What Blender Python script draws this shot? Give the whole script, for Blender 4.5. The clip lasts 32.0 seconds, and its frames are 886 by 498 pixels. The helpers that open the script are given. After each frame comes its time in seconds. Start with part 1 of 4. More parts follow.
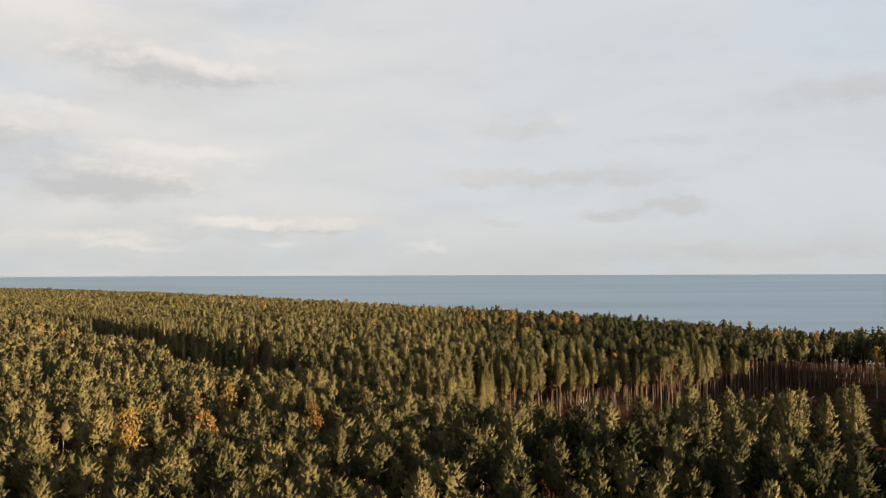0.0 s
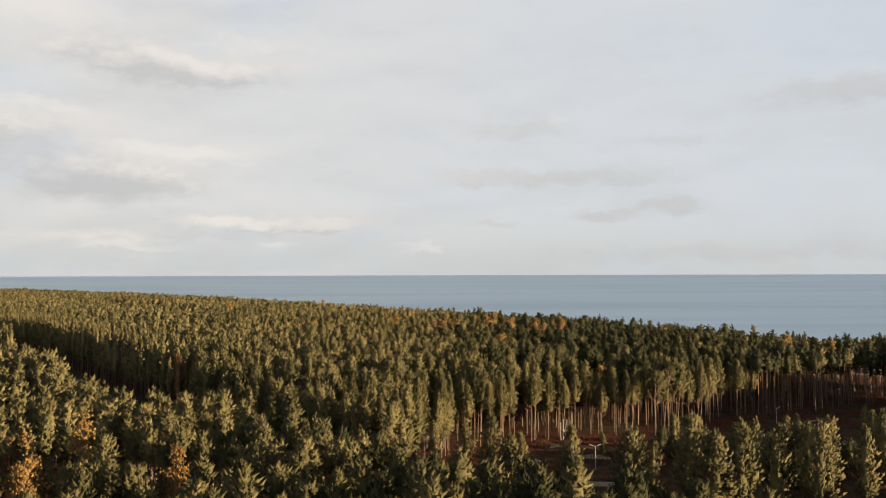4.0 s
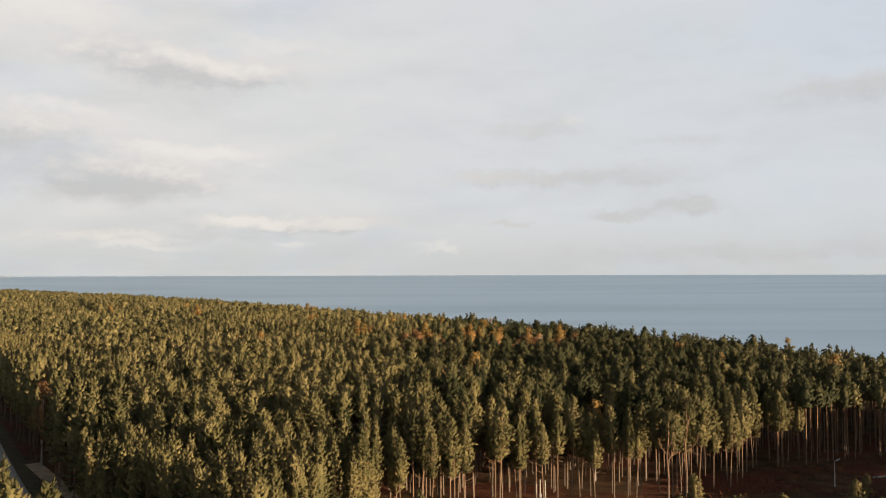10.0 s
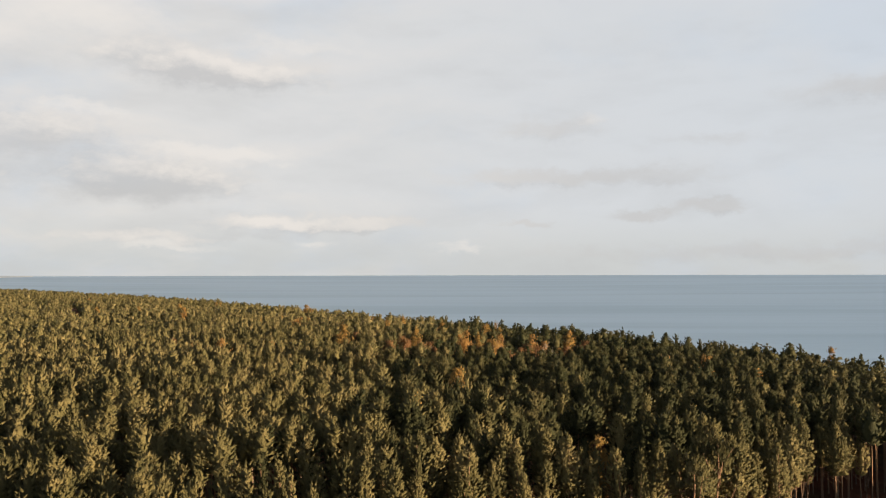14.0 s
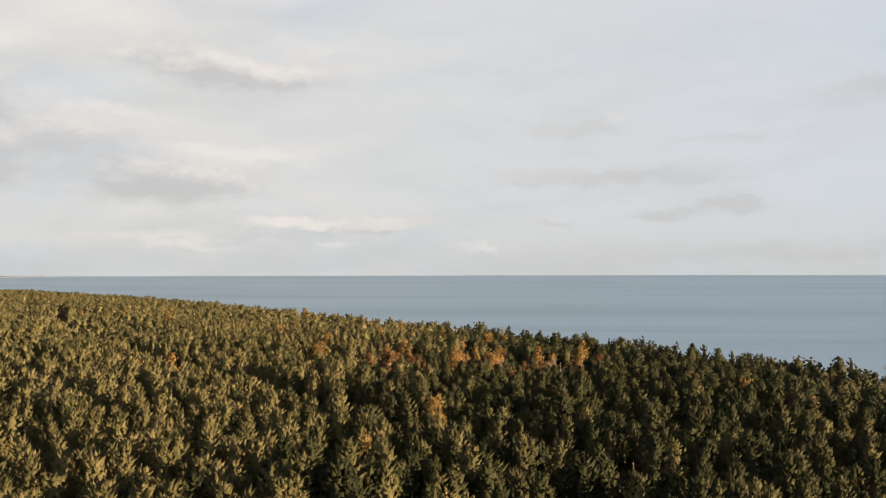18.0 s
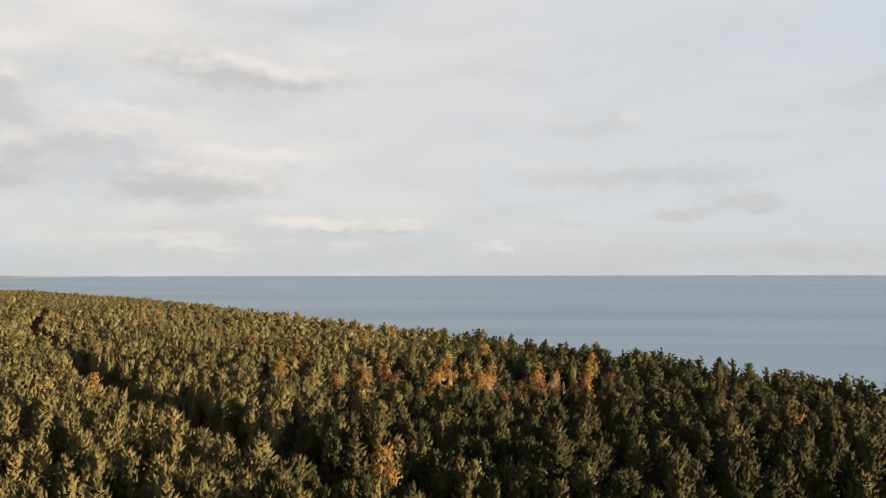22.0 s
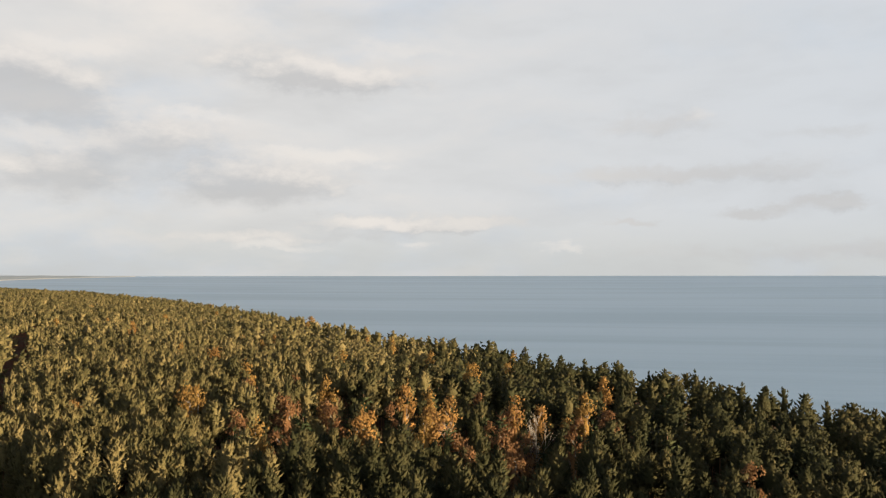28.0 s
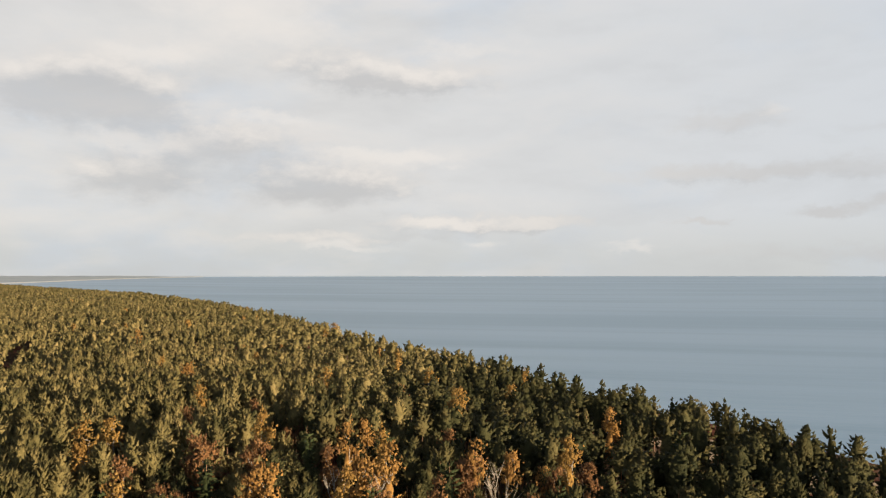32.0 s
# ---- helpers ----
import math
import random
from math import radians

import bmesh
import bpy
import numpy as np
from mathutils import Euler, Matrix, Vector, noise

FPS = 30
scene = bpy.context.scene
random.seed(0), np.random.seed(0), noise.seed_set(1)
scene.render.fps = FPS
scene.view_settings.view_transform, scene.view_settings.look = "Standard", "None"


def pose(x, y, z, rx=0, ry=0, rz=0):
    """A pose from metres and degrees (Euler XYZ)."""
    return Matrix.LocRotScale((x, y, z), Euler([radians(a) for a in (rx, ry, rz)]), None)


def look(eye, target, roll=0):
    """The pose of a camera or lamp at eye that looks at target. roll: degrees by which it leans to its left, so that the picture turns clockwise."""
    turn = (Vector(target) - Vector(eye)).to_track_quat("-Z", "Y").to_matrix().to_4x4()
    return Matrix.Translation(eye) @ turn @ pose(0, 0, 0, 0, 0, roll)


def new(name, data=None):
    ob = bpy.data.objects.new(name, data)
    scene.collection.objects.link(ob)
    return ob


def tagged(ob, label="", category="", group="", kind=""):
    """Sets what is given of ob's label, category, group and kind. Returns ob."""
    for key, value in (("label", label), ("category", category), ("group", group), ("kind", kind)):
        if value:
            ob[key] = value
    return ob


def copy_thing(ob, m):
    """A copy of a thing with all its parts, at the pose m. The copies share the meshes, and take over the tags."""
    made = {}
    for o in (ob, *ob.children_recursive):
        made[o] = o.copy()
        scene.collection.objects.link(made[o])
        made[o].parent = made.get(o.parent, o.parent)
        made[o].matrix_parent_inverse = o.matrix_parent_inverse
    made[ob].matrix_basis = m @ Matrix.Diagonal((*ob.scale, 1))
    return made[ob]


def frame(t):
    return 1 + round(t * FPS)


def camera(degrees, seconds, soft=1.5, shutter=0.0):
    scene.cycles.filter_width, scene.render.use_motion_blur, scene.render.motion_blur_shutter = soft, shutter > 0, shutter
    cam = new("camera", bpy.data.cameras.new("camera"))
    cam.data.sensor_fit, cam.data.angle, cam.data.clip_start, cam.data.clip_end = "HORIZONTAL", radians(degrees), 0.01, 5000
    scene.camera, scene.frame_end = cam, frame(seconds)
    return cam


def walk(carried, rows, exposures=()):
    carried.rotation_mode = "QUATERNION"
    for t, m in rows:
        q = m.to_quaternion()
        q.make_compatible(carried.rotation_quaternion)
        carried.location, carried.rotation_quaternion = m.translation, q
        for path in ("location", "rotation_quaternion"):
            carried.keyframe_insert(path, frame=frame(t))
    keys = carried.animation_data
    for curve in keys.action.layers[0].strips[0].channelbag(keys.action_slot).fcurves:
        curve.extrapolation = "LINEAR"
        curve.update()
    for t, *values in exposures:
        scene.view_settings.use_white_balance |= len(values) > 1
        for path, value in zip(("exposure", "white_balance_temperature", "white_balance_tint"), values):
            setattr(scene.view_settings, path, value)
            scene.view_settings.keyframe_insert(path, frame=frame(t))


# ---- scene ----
# ---------------------------------------------------------------- camera
cam = camera(58.0, 32.0, soft=1.2)
PITCH = 1.782
ROWS = [
    (0.0, 0.00, 0.00, 43.00, 0.000),
    (1.0, 2.73, 9.99, 42.84, -0.124),
    (2.0, 5.46, 19.95, 42.70, -0.233),
    (3.0, 8.19, 29.84, 42.59, -0.312),
    (4.0, 10.91, 39.65, 42.55, -0.345),
    (5.0, 13.64, 49.34, 42.59, -0.318),
    (6.0, 16.36, 58.89, 42.71, -0.220),
    (7.0, 19.08, 68.34, 42.90, -0.053),
    (8.0, 21.78, 77.73, 43.10, 0.172),
    (9.0, 24.45, 87.11, 43.27, 0.450),
    (10.0, 27.10, 96.52, 43.37, 0.771),
    (11.0, 29.70, 106.00, 43.37, 1.128),
    (12.0, 32.22, 115.54, 43.32, 1.508),
    (13.0, 34.64, 125.10, 43.25, 1.901),
    (14.0, 36.90, 134.66, 43.21, 2.295),
    (15.0, 38.97, 144.21, 43.26, 2.679),
    (16.0, 40.82, 153.71, 43.42, 3.043),
    (17.0, 42.50, 163.17, 43.68, 3.383),
    (18.0, 44.05, 172.60, 43.98, 3.700),
    (19.0, 45.52, 182.02, 44.28, 3.993),
    (20.0, 46.97, 191.42, 44.54, 4.260),
    (21.0, 48.45, 200.81, 44.72, 4.511),
    (22.0, 50.11, 210.09, 44.85, 4.791),
    (23.0, 52.07, 219.17, 44.95, 5.154),
    (24.0, 54.50, 227.94, 45.06, 5.656),
    (25.0, 57.53, 236.30, 45.20, 6.351),
    (26.0, 61.23, 244.21, 45.40, 7.272),
    (27.0, 65.37, 251.88, 45.68, 8.369),
    (28.0, 69.64, 259.55, 46.04, 9.567),
    (29.0, 73.74, 267.49, 46.49, 10.794),
    (30.0, 77.42, 275.89, 47.03, 11.992),
    (31.0, 80.78, 284.64, 47.64, 13.160),
    (32.0, 83.97, 293.56, 48.28, 14.314),
]
walk(cam, [(t, pose(x, y, z, 90 + PITCH, 0.17 - 0.12 * t / 32, yaw)) for t, x, y, z, yaw in ROWS])

# ---------------------------------------------------------------- light
SUN_AZ, SUN_EL = 108.0, 10.0          # degrees clockwise from +y, and above the horizon
SUN_DIR = Vector((math.sin(radians(SUN_AZ)) * math.cos(radians(SUN_EL)),
                  math.cos(radians(SUN_AZ)) * math.cos(radians(SUN_EL)), math.sin(radians(SUN_EL))))
sun = new("sun", bpy.data.lights.new("sun", "SUN"))
sun.data.energy, sun.data.angle, sun.data.color = 5.0, radians(0.6), (1.0, 0.76, 0.50)
sun.matrix_world = look(SUN_DIR * 300, (0, 0, 0))


class Nodes:
    """Short hand for building a node tree."""

    def __init__(self, tree):
        self.tree = tree
        tree.nodes.clear()

    def add(self, kind):
        return self.tree.nodes.new(kind)

    def put(self, value, socket):
        if isinstance(value, bpy.types.NodeSocket):
            self.tree.links.new(value, socket)
        else:
            socket.default_value = value

    def math(self, op, a, b=0.0, c=0.0, clamp=False):
        node = self.add("ShaderNodeMath")
        node.operation, node.use_clamp = op, clamp
        for value, socket in zip((a, b, c), node.inputs):
            self.put(value, socket)
        return node.outputs[0]

    def mix(self, f, a, b, blend="MIX"):
        node = self.add("ShaderNodeMix")
        node.data_type, node.blend_type = "RGBA", blend
        for value, socket in ((f, node.inputs[0]), (a, node.inputs[6]), (b, node.inputs[7])):
            self.put(value if isinstance(value, (float, int, bpy.types.NodeSocket)) else (*value, 1), socket)
        return node.outputs[2]

    def noise(self, vector, scale, detail=3.0, rough=0.55, distortion=0.0):
        node = self.add("ShaderNodeTexNoise")
        self.put(vector, node.inputs["Vector"])
        for key, value in (("Scale", scale), ("Detail", detail), ("Roughness", rough), ("Distortion", distortion)):
            node.inputs[key].default_value = value
        return node.outputs["Fac"]

    def ramp(self, f, stops):
        node = self.add("ShaderNodeValToRGB")
        self.put(f, node.inputs[0])
        e = node.color_ramp.elements
        while len(e) < len(stops):
            e.new(0.5)
        for item, (pos, col) in zip(e, stops):
            item.position, item.color = pos, (*col, 1) if len(col) == 3 else col
        return node.outputs[0]

    def span(self, f, lo, hi, to_lo=0.0, to_hi=1.0):
        node = self.add("ShaderNodeMapRange")
        node.interpolation_type = "SMOOTHSTEP"
        for value, socket in zip((f, lo, hi, to_lo, to_hi), node.inputs):
            self.put(value, socket)
        return node.outputs[0]

    def combine(self, x, y, z):
        node = self.add("ShaderNodeCombineXYZ")
        for value, socket in zip((x, y, z), node.inputs):
            self.put(value, socket)
        return node.outputs[0]

    def stretch(self, vector, scale):
        node = self.add("ShaderNodeVectorMath")
        node.operation = "MULTIPLY"
        self.put(vector, node.inputs[0])
        node.inputs[1].default_value = scale
        return node.outputs[0]


world = bpy.data.worlds.new("sky")
scene.world = world
world.use_nodes = True
w = Nodes(world.node_tree)
direction = w.add("ShaderNodeTexCoord").outputs["Generated"]
split = w.add("ShaderNodeSeparateXYZ")
w.put(direction, split.inputs[0])
az = w.math("ARCTAN2", split.outputs[0], split.outputs[1])
el = w.math("ARCSINE", split.outputs[2])
# cloud banks: azimuth, elevation, half width, half height (radians), depth of grey
GREY = [(0.06, 0.118, 0.11, 0.013, 0.75), (0.20, 0.118, 0.12, 0.014, 0.7), (0.212, 0.072, 0.05, 0.008, 1.2), (0.285, 0.082, 0.035, 0.007, 1.0),
        (0.10, 0.178, 0.075, 0.018, 0.8), (0.27, 0.155, 0.07, 0.012, 0.6), (0.47, 0.205, 0.09, 0.016, 0.9),
        (-0.39, 0.110, 0.10, 0.026, 1.4), (-0.30, 0.240, 0.10, 0.020, 1.3), (-0.24, 0.064, 0.07, 0.011, 1.1),
        (-0.12, 0.062, 0.06, 0.007, 0.8), (-0.40, 0.255, 0.10, 0.022, 0.7), (-0.68, 0.21, 0.11, 0.04, 1.5),
        (-0.62, 0.115, 0.07, 0.03, 1.2), (-0.51, 0.160, 0.10, 0.028, 1.0), (0.06, 0.060, 0.025, 0.005, 0.9), (0.38, 0.025, 0.35, 0.014, 0.7), (-0.40, 0.045, 0.16, 0.010, 0.7)]
GLOW = [(-0.46, 0.29, 0.10, 0.03, 0.7), (-0.30, 0.142, 0.08, 0.011, 1.1), (-0.38, 0.150, 0.05, 0.008, 0.6), (-0.22, 0.275, 0.08, 0.012, 0.7), (-0.38, 0.034, 0.05, 0.006, 0.9),
        (-0.02, 0.035, 0.04, 0.006, 0.8), (0.15, 0.185, 0.02, 0.010, 0.6), (-0.53, 0.33, 0.12, 0.03, 0.8),
        (-0.47, 0.190, 0.05, 0.009, 0.9), (-0.62, 0.155, 0.09, 0.014, 0.9), (-0.6, 0.255, 0.07, 0.014, 0.9), (-0.20, 0.035, 0.04, 0.006, 0.7)]


def banks(rows, shift=0.0):
    """Heaped cloud where the rows say, with ragged edges; shift looks a little higher up."""
    up = w.math("ADD", el, shift)
    rough_a = w.math("SUBTRACT", w.noise(w.combine(az, w.math("MULTIPLY", up, 2.6), 0.0), 9.0, 5.0, 0.6), 0.5)
    rough_b = w.math("SUBTRACT", w.noise(w.combine(w.math("ADD", az, 7.3), w.math("MULTIPLY", up, 1.6), 3.0), 15.0, 6.0, 0.62), 0.5)
    total = 0.0
    for a, e, wide, high, depth in rows:
        da = w.math("DIVIDE", w.math("MULTIPLY_ADD", rough_a, 0.16, w.math("SUBTRACT", az, a)), wide)
        de = w.math("DIVIDE", w.math("MULTIPLY_ADD", rough_b, 0.05, w.math("SUBTRACT", up, e)), high)
        d2 = w.math("ADD", w.math("MULTIPLY", da, da), w.math("MULTIPLY", de, de))
        total = w.math("ADD", total, w.math("MULTIPLY", w.math("EXPONENT", w.math("MULTIPLY", d2, -1.0)), depth))
    billow = w.noise(w.combine(az, w.math("MULTIPLY", up, 1.9), 8.0), 26.0, 6.0, 0.62)
    return w.span(w.math("MULTIPLY_ADD", w.math("SUBTRACT", billow, 0.5), 0.85, total), 0.12, 1.05)


nishita = w.add("ShaderNodeTexSky")
nishita.sky_type, nishita.sun_disc = "NISHITA", False
nishita.sun_elevation, nishita.sun_rotation = radians(SUN_EL), radians(SUN_AZ)
nishita.altitude, nishita.air_density, nishita.dust_density, nishita.ozone_density = 20, 1.0, 1.5, 1.0
veil = w.mix(w.span(az, -0.6, 0.5), (0.755, 0.74, 0.725), (0.68, 0.71, 0.75))
veil = w.mix(w.span(el, 0.0, 0.09), (0.635, 0.65, 0.645), veil)
thin = w.noise(w.combine(az, w.math("MULTIPLY", el, 2.0), 2.0), 3.2, 6.0, 0.6)
veil = w.mix(w.span(thin, 0.46, 0.72, 0.0, 0.6), veil, (0.62, 0.685, 0.77))


def heap(shift):
    return w.noise(w.combine(az, w.math("MULTIPLY", w.math("ADD", el, shift), 2.8), 5.0), 4.6, 5.0, 0.55, 0.2)


# heaped cloud: lit along its upper edges, grey below
relief = w.math("SUBTRACT", heap(-0.011), heap(0.011))
body = w.span(heap(0.0), 0.42, 0.66)
lit = w.math("MULTIPLY", w.math("MULTIPLY", w.math("MAXIMUM", relief, 0.0), 1.7), w.span(az, 0.2, -0.45, 0.12, 1.0), clamp=True)
dim = w.math("MULTIPLY", w.math("MAXIMUM", w.math("MULTIPLY", relief, -1.0), 0.0), 0.9, clamp=True)
veil = w.mix(w.math("MULTIPLY", body, 0.10), veil, (0.56, 0.555, 0.55))
veil = w.mix(dim, veil, (0.50, 0.50, 0.505))
veil = w.mix(lit, veil, (0.90, 0.83, 0.765))
grey = banks(GREY)
rim = w.math("MAXIMUM", w.math("SUBTRACT", grey, banks(GREY, 0.018)), 0.0)
veil = w.mix(w.math("MULTIPLY", grey, 0.55, clamp=True), veil, (0.50, 0.495, 0.50))
veil = w.mix(w.math("MULTIPLY", w.math("MULTIPLY", rim, 0.8), w.span(az, 0.2, -0.3, 0.15, 1.0), clamp=True), veil, (0.92, 0.86, 0.80))
veil = w.mix(w.math("MULTIPLY", banks(GLOW), 0.5, clamp=True), veil, (0.92, 0.86, 0.80))
over = w.noise(direction, 2.4, 6.0, 0.6)
cover = w.math("MAXIMUM", w.span(el, 0.62, 0.34, 0.0, 0.95), w.span(over, 0.45, 0.65, 0.1, 0.75))
sky = w.mix(cover, w.mix(1.0, nishita.outputs[0], (0.09, 0.09, 0.09), "MULTIPLY"), w.mix(w.span(el, 0.33, 0.7), veil, (0.21, 0.21, 0.22)))
back = w.add("ShaderNodeBackground")
w.put(sky, back.inputs["Color"])
back.inputs["Strength"].default_value = 0.435
w.put(back.outputs[0], w.add("ShaderNodeOutputWorld").inputs["Surface"])
scene.view_settings.exposure = 1.2


# ---------------------------------------------------------------- materials
def material(name, build, rough=0.8, spec=0.3, metal=0.0):
    m = bpy.data.materials.new(name)
    m.use_nodes = True
    n = Nodes(m.node_tree)
    b = n.add("ShaderNodeBsdfPrincipled")
    b.inputs["Roughness"].default_value = rough
    b.inputs["Specular IOR Level"].default_value = spec
    b.inputs["Metallic"].default_value = metal
    n.put(b.outputs[0], n.add("ShaderNodeOutputMaterial").inputs["Surface"])
    where = n.add("ShaderNodeNewGeometry")
    colour, height = build(n, where.outputs["Position"], where.outputs["Random Per Island"], b)
    n.put(colour if isinstance(colour, bpy.types.NodeSocket) else (*colour, 1), b.inputs["Base Color"])
    if height is not None:
        bump = n.add("ShaderNodeBump")
        bump.inputs["Strength"].default_value = height[1]
        bump.inputs["Distance"].default_value = height[2]
        n.put(height[0], bump.inputs["Height"])
        n.put(bump.outputs[0], b.inputs["Normal"])
    return m


def foliage(name, dark, mid, light, patch=0.16):
    """Leaves: one tone per shoot, drifting from tree to tree and from stand to stand."""
    def build(n, pos, island, b):
        tree, stand = n.noise(pos, patch, 2.0), n.noise(pos, 0.018, 2.0)
        grain = n.noise(pos, 5.5, 4.0, 0.7)
        f = n.math("ADD", n.math("MULTIPLY", n.span(tree, 0.3, 0.7), 0.52), n.math("MULTIPLY", island, 0.2))
        f = n.math("ADD", f, n.math("MULTIPLY", n.span(stand, 0.35, 0.65), 0.16))
        f = n.math("ADD", f, n.math("MULTIPLY", n.math("SUBTRACT", grain, 0.42), 0.5))
        return n.ramp(f, [(0.1, dark), (0.5, mid), (0.92, light)]), (grain, 0.8, 0.22)
    return material(name, build, 0.75, 0.12)


PINE = foliage("pine_needles", (0.058, 0.057, 0.023), (0.147, 0.126, 0.051), (0.245, 0.195, 0.085))
# darker copy of the pine green: shade seaward and in the clearing put in
SHADED_PINE = foliage("shaded_pine_needles", (0.021, 0.026, 0.011), (0.056, 0.056, 0.023), (0.128, 0.107, 0.045))
SPRUCE = foliage("spruce_needles", (0.022, 0.036, 0.016), (0.046, 0.060, 0.024), (0.09, 0.09, 0.038))
YELLOW = foliage("yellow_leaves", (0.20, 0.115, 0.034), (0.32, 0.195, 0.055), (0.43, 0.28, 0.09), 0.5)
ORANGE = foliage("orange_leaves", (0.19, 0.100, 0.034), (0.33, 0.185, 0.056), (0.45, 0.27, 0.088), 0.5)
RUSSET = foliage("russet_leaves", (0.12, 0.060, 0.028), (0.22, 0.115, 0.050), (0.32, 0.185, 0.080), 0.5)
TWIG = foliage("bare_twigs", (0.17, 0.12, 0.085), (0.25, 0.19, 0.135), (0.34, 0.26, 0.19), 0.5)
HEATHER = foliage("heather", (0.045, 0.022, 0.014), (0.12, 0.040, 0.022), (0.19, 0.085, 0.032), 0.3)


def pine_bark(n, pos, island, b):
    split = n.add("ShaderNodeSeparateXYZ")
    n.put(pos, split.inputs[0])
    up = n.span(n.math("MULTIPLY_ADD", n.noise(pos, 0.5, 2.0), 8.0, split.outputs[2]), 4.0, 13.0)
    grain = n.noise(n.stretch(pos, (6, 6, 1.4)), 2.2, 4.0)
    low = n.ramp(grain, [(0.3, (0.09, 0.065, 0.05)), (0.7, (0.27, 0.21, 0.165))])
    high = n.ramp(grain, [(0.3, (0.20, 0.11, 0.06)), (0.7, (0.35, 0.225, 0.14))])
    return n.mix(up, low, high), (grain, 0.6, 0.03)


def pale_bark(n, pos, island, b):
    f = n.noise(n.stretch(pos, (1, 1, 5)), 1.6, 4.0)
    return n.ramp(f, [(0.36, (0.08, 0.068, 0.055)), (0.46, (0.30, 0.27, 0.23)), (0.8, (0.46, 0.42, 0.37))]), (f, 0.3, 0.01)


BARK, BIRCH_BARK = material("pine_bark", pine_bark, 0.9, 0.15), material("birch_bark", pale_bark, 0.8, 0.2)


def forest_floor(n, pos, island, b):
    wide, mid, fine = n.noise(pos, 0.035, 4.0), n.noise(pos, 0.3, 5.0), n.noise(pos, 4.0, 4.0)
    soil = n.ramp(n.math("ADD", n.math("MULTIPLY", mid, 0.7), n.math("MULTIPLY", fine, 0.3)),
                  [(0.3, (0.028, 0.018, 0.011)), (0.5, (0.075, 0.044, 0.024)), (0.68, (0.14, 0.085, 0.042))])
    heath = n.ramp(fine, [(0.3, (0.055, 0.020, 0.012)), (0.7, (0.16, 0.050, 0.028))])
    return n.mix(n.span(wide, 0.44, 0.60, 0.0, 0.85), soil, heath), (fine, 0.9, 0.12)


def loose_sand(n, pos, island, b):
    mid, fine = n.noise(pos, 0.7, 5.0), n.noise(pos, 9.0, 4.0)
    f = n.math("ADD", n.math("MULTIPLY", mid, 0.7), n.math("MULTIPLY", fine, 0.3))
    return n.ramp(f, [(0.3, (0.17, 0.12, 0.075)), (0.48, (0.34, 0.26, 0.175)), (0.7, (0.50, 0.41, 0.29))]), (f, 0.6, 0.06)


def asphalt(n, pos, island, b):
    mid, fine = n.noise(pos, 0.25, 4.0), n.noise(pos, 14.0, 3.0)
    f = n.math("ADD", n.math("MULTIPLY", mid, 0.65), n.math("MULTIPLY", fine, 0.35))
    return n.ramp(f, [(0.3, (0.060, 0.062, 0.066)), (0.7, (0.125, 0.128, 0.132))]), (fine, 0.3, 0.01)


def sea_water(n, pos, island, b):
    swell = n.noise(n.stretch(pos, (0.35, 1.0, 1.0)), 0.12, 2.0, 0.5)
    ripple = n.noise(n.stretch(pos, (0.4, 1.0, 1.0)), 0.55, 3.0, 0.6)
    slick = n.noise(n.stretch(pos, (0.12, 1.0, 1.0)), 0.0045, 5.0, 0.6, 0.4)
    streak = n.noise(n.stretch(pos, (0.10, 1.0, 1.0)), 0.022, 3.0, 0.6)
    slick = n.math("ADD", n.math("MULTIPLY", slick, 0.7), n.math("MULTIPLY", streak, 0.3))
    b.inputs["IOR"].default_value = 1.33
    b.inputs["Roughness"].default_value = 0.33
    h = n.math("ADD", n.math("MULTIPLY", swell, 0.6), n.math("MULTIPLY", ripple, 0.14))
    split = n.add("ShaderNodeSeparateXYZ")
    n.put(pos, split.inputs[0])
    calm = n.span(split.outputs[1], 520, 1200, 1.0, 0.015)
    h = n.math("MULTIPLY", h, calm)
    return n.mix(n.span(slick, 0.38, 0.58), (0.150, 0.275, 0.425), (0.222, 0.36, 0.525)), (h, 1.0, 0.42)


def dry_grass(n, pos, island, b):
    f = n.math("ADD", n.math("MULTIPLY", n.noise(pos, 0.5, 5.0), 0.6), n.math("MULTIPLY", n.noise(pos, 8.0, 4.0), 0.4))
    return n.ramp(f, [(0.3, (0.035, 0.032, 0.018)), (0.5, (0.075, 0.062, 0.035)), (0.7, (0.13, 0.105, 0.06))]), (f, 0.9, 0.08)


GRASS = material("dry_grass", dry_grass, 0.95, 0.1)
FLOOR = material("forest_floor", forest_floor, 0.95, 0.1)
SAND, ASPHALT = material("loose_sand", loose_sand, 0.95, 0.1), material("asphalt", asphalt, 0.42, 0.5)
SEA = material("sea_water", sea_water, 0.35, 0.35)


def plain(name, colour, rough=0.6, spec=0.4, metal=0.0, wear=0.12):
    def build(n, pos, island, b):
        f = n.noise(pos, 3.0, 4.0)
        return n.mix(n.span(f, 0.4, 0.7, 0.0, 1.0), colour, tuple(c * (1 - wear) for c in colour)), None
    return material(name, build, rough, spec, metal)


